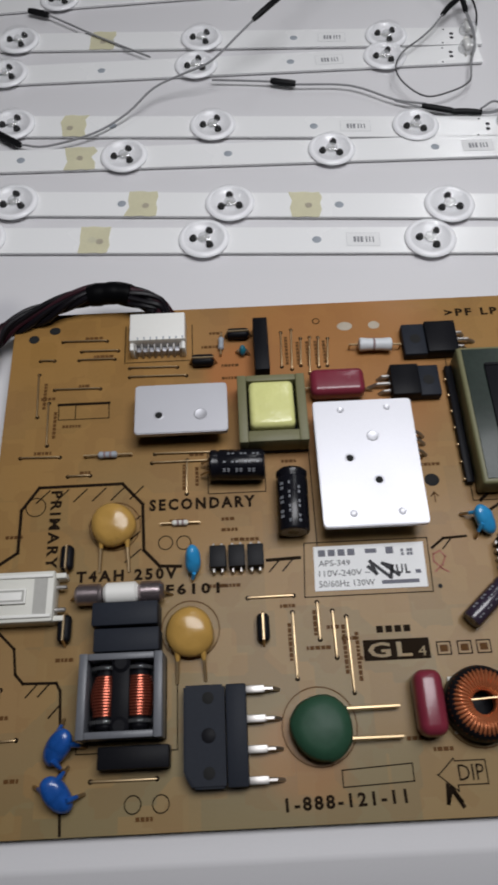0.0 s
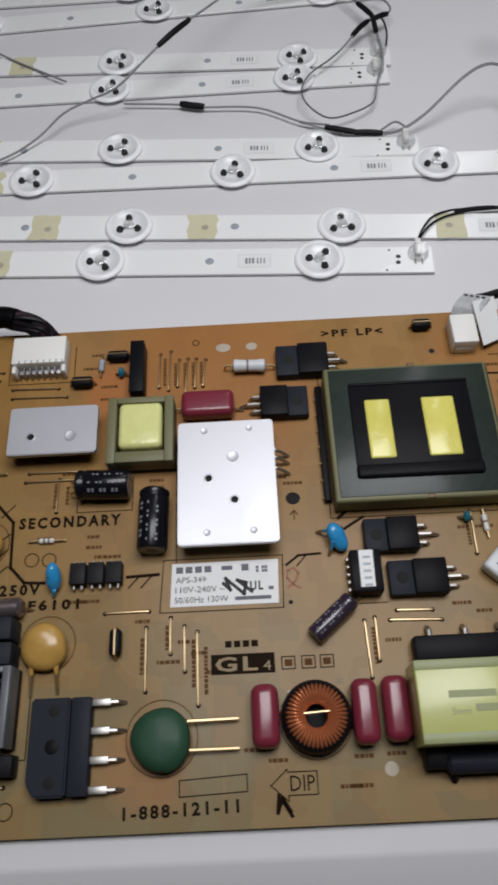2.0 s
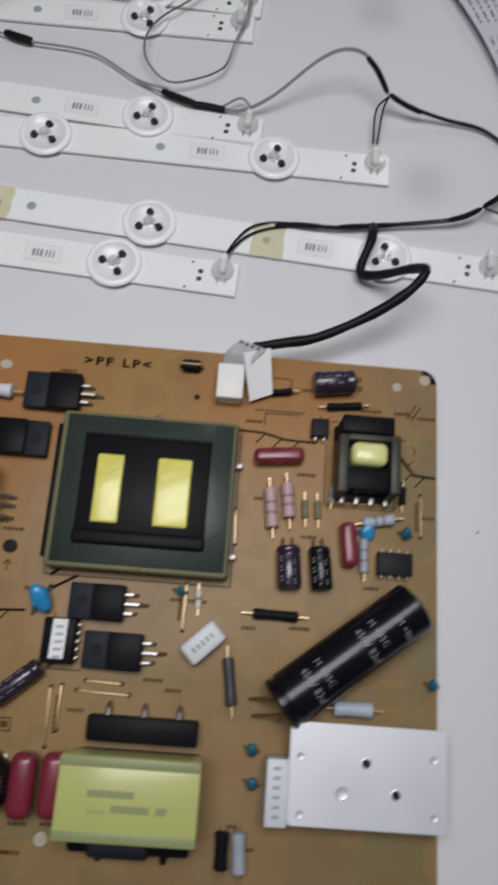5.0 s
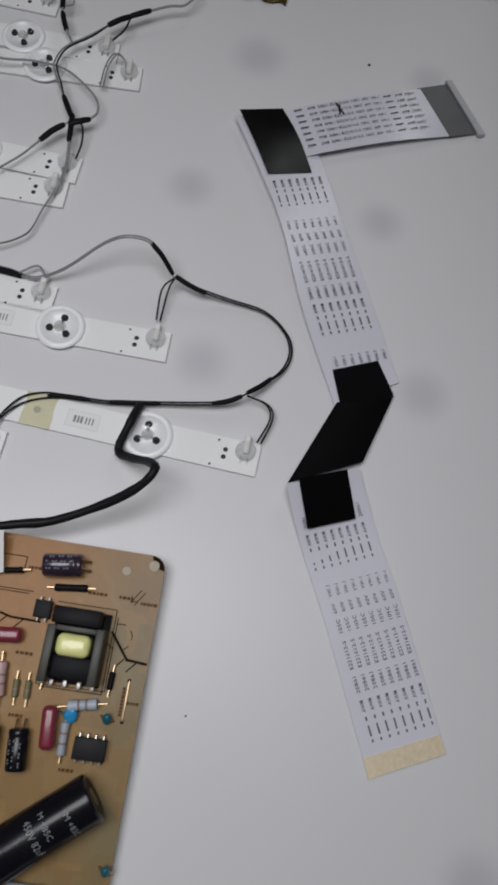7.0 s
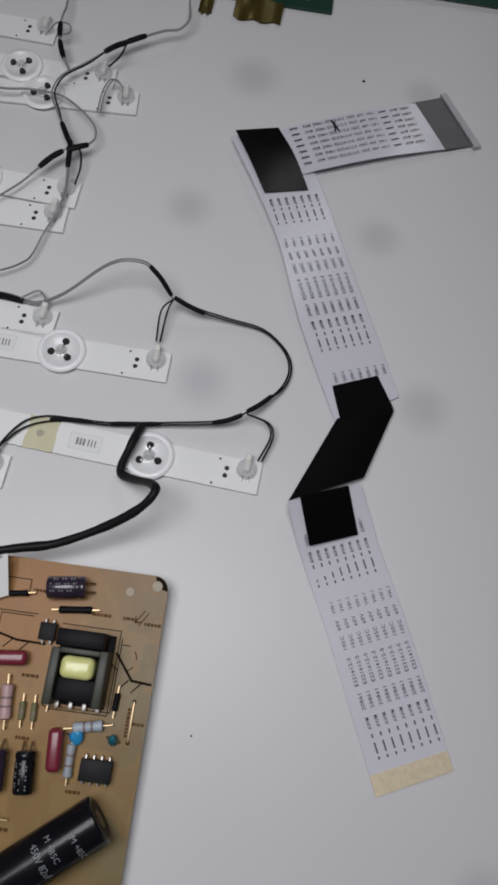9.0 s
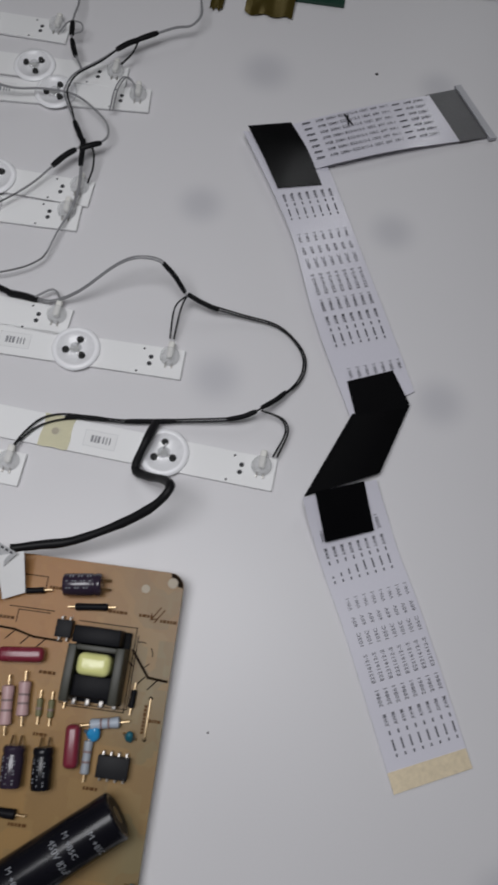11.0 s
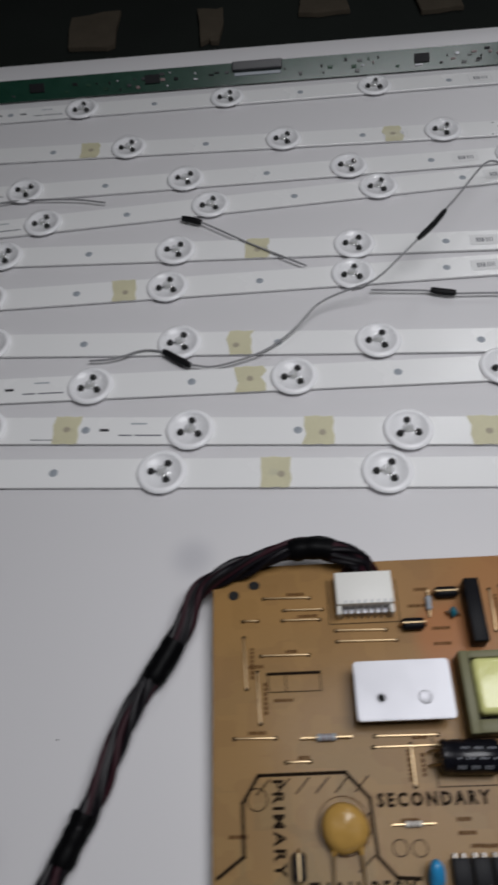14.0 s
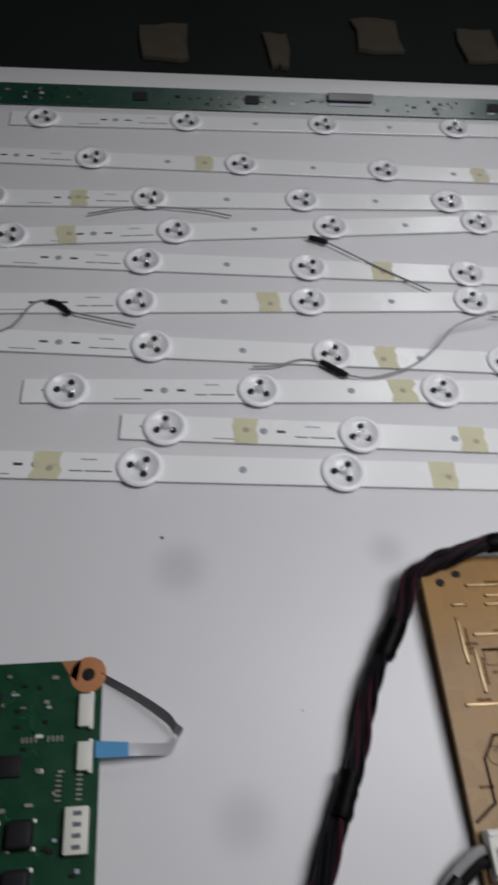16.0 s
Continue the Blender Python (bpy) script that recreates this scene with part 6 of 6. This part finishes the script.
rnd = random.Random(9)
for x, y in ((-180, 66), (-190, 66), (-180, 54), (-190, 54), (-200, 66), (-200, 54), (-181, 40), (-192, 40)):
    cap = part("inductor", box(x, y, 1.6, 7.4, 7.4, 4, bevel=1.2, seg=3), CHIP, main)
    for dx, dy in ((-3.4, -3.6), (3.4, -3.6), (3.2, 3.4)):
        part("solder_pad", box(x + dx, y + dy, 1.6, 1.8, 1.4, 0.6, bevel=0.3), SOLDER, cap)
TRACE = mat("trace_under_mask", (0.012, 0.085, 0.036), 0.35, vary=0.3, coat=0.12)
for k in range(34):
    x, y, d = rnd.uniform(-214, -170), rnd.uniform(30, 108), rnd.uniform(4, 11)
    part("trace", band([(x, y), (x + d * 0.6, y), (x + d, y + d * 0.4 * rnd.choice((-1, 1)))] if k % 2 else [(x, y), (x, y - d), (x + 2, y - d - 2)], 0.45, 1.63), TRACE, main)
for k in range(130):
    x, y = rnd.uniform(-212, -164), rnd.uniform(30, 111)
    if y < 72 and any(abs(x - a) < 6 and abs(y - b) < 6 for a, b in ((-180, 66), (-190, 66), (-180, 54), (-190, 54), (-200, 66), (-200, 54), (-181, 40), (-192, 40), (-164, 66))):
        continue
    if x > -170 and y > 76:
        continue
    part("surface_part", box(x, y, 1.6, rnd.uniform(1.0, 2.4), rnd.uniform(0.7, 1.4), 0.7, bevel=0.12, seg=1), rnd.choice((SOLDER, CHIP, GREY_BODY, CREAM, CHIP)), main)
for x, y, w, h in ((-196, 98, 14, 14), (-186, 84, 9, 6), (-205, 80, 10, 8)):
    part("chip", box(x, y, 1.6, w, h, 1.4, bevel=0.25), CHIP, main)
for x0, y0, n, dx, dy in ((-182, 91, 4, 1.3, 0), (-174.4, 91, 4, 1.3, 0), (-170.6, 80.6, 6, 0, -1.3), (-164.6, 80.6, 6, 0, -1.3)):
    for k in range(n):
        part("solder_leg", box(x0 + dx * k, y0 + dy * k, 1.6, 0.7 if dx else 1.8, 1.9 if dx else 0.7, 0.5, bevel=0.15, seg=1), SOLDER, main)
plug = part("white_connector", box(-164.6, 66, 1.6, 6.6, 12, 3.4, bevel=0.4), CREAM, main, "white connector with dark contacts")
for k in range(4):
    part("contact", box(-164.4, 61.8 + 2.8 * k, 4.98, 2.4, 1.2, 0.06, bevel=0), GREY_PRINT, plug)

strap = thing("sensor_ribbon", "short grey flat cable with a blue end", "ribbon cable")
part("cable_film", ribbon([(-136.2, 93, 6.4), (-134.4, 91, 6), (-138, 88, 5.2), (-147, 88.2, 5.2), (-151, 88.4, 5.4)], [(-137.4, 91.4, 1.4), (-136.2, 90, 1.4), (-138.4, 85.2, 2.6), (-147.2, 84.8, 4.6), (-151, 84.8, 5.2)], 0.3), mat("grey_film_cable", (0.48, 0.48, 0.51), 0.35, vary=0.1, coat=0.3), strap)
part("dark_film", ribbon([(-159.6, 110, 5.2), (-147.8, 102.8, 6), (-139, 96.4, 7), (-136.2, 93, 6.4)], [(-160.4, 108.6, 1.2), (-148.4, 101.2, 1.2), (-139.6, 94.4, 1.4), (-137.4, 91.4, 1.4)], 0.3), mat("dark_striped_film", (0.16, 0.155, 0.165), 0.4, vary=0.5, blotch=300), strap, "dark upper run of the film")
part("blue_end", ribbon([(-150.6, 88.6, 5.6), (-160.4, 89.6, 5.4)], [(-150.6, 84.6, 5.4), (-160.4, 84.8, 5.4)], 0.4), BLUE_TAB, strap, "shiny blue stiffener")

driver = thing("source_driver_board", "long narrow green driver board along the tray rim", "circuit board")
bm = bmesh.new()
for a, b in (((-400, 431.5, 2.0), (-400, 439.0, 8.8)), ):
    vs = [bm.verts.new(v) for v in ((-400, 431.2, 1.2), (420, 431.2, 1.2), (420, 439.2, 8.9), (-400, 439.2, 8.9))]
    f = bm.faces.new(vs)
    ex = bmesh.ops.extrude_face_region(bm, geom=[f])
    bmesh.ops.translate(bm, vec=(0, -0.9, 0.9), verts=[v for v in ex["geom"] if isinstance(v, bmesh.types.BMVert)])
part("laminate", bm, DARK_GREEN_PCB, driver)


def on_slope(x, u, sx, su, h, bevel=0.15):
    """A block on the sloping driver board, u up the slope."""
    a = radians(43.9)
    b = box(0, 0, 0, sx, su, h, bevel=bevel, seg=1)
    m = Matrix.Translation((x, 430.3 + u * math.cos(a), 2.1 + u * math.sin(a))) @ Matrix.Rotation(a, 4, "X")
    bmesh.ops.transform(b, matrix=m, verts=b.verts)
    return b


part("ribbon_connector", on_slope(-28.5, 8.6, 27, 4.4, 3.2, 0.4), CHOKE_DARK, driver, "dark grey ribbon connector")
part("contact_row", on_slope(-28.5, 5.0, 25, 1.6, 0.6), GREY_BODY, driver)
for k in range(120):
    x = rnd.uniform(-240, 240)
    if -44 < x < -14:
        continue
    part("surface_part", on_slope(x, rnd.uniform(2, 9), rnd.uniform(0.8, 2.8), rnd.uniform(0.7, 1.6), 0.7), rnd.choice((ALU_DARKER, CHIP, CHIP, CHOKE_DARK, GREEN_DISC, BAND)), driver)
for x in (-86, 60, 118, -150):
    part("chip", on_slope(x, 6, 8, 4.5, 1.2), CHIP, driver)
end_board = thing("end_board", "small dark green board at the tray rim", "circuit board")
part("laminate", slab([(158, 429.6), (222, 429.6), (222, 411.5), (158, 411.5)], 0.3, 1.9), DARK_GREEN_PCB, end_board)
part("chip", box(190, 421, 1.9, 16, 8, 1.4, bevel=0.25), CHIP, end_board)
for x in (164, 168, 172, 206, 210, 215):
    part("surface_part", box(x, 417 + (x % 3), 1.9, 1.8, 1.1, 0.7, bevel=0.12, seg=1), ALU_DARKER, end_board)
for x0, w, k in ((161, 6, 0.4), (177, 22, 1.7)):
    edge = [(x0 + w * q / 7, 399.6 + 0.9 * math.sin(q * 2.1 + k), 0.6 + 1.0 * abs(math.sin(q * 1.7 + k))) for q in range(8)]
    back = [(x0 + w * q / 7 + 0.6, 411.2 + 0.3 * math.sin(q * 1.3 + k), 2.2 + 0.8 * abs(math.sin(q * 2.3 + k))) for q in range(8)]
    g = part("gold_film", ribbon(edge, back, 0.2), GOLD)
    tagged(g, "crumpled dark gold film connector on the tray", "film connector", group="gold films")
for x, y, r in ((-140.3, 159, 0.7), (184 + 56, 375, 0.8), (205, 96, 0.35), (225, 30, 0.35), (-96, 96, 0.25)):
    sp = part("dust_speck", lathe((x, y, -0.02), (0, 0, 1), [(r, 0), (r * 0.7, 0.3), (0, 0.4)], 7), HOLE)
    tagged(sp, "tiny dark dust speck on the tray", "speck", group="specks on the tray")
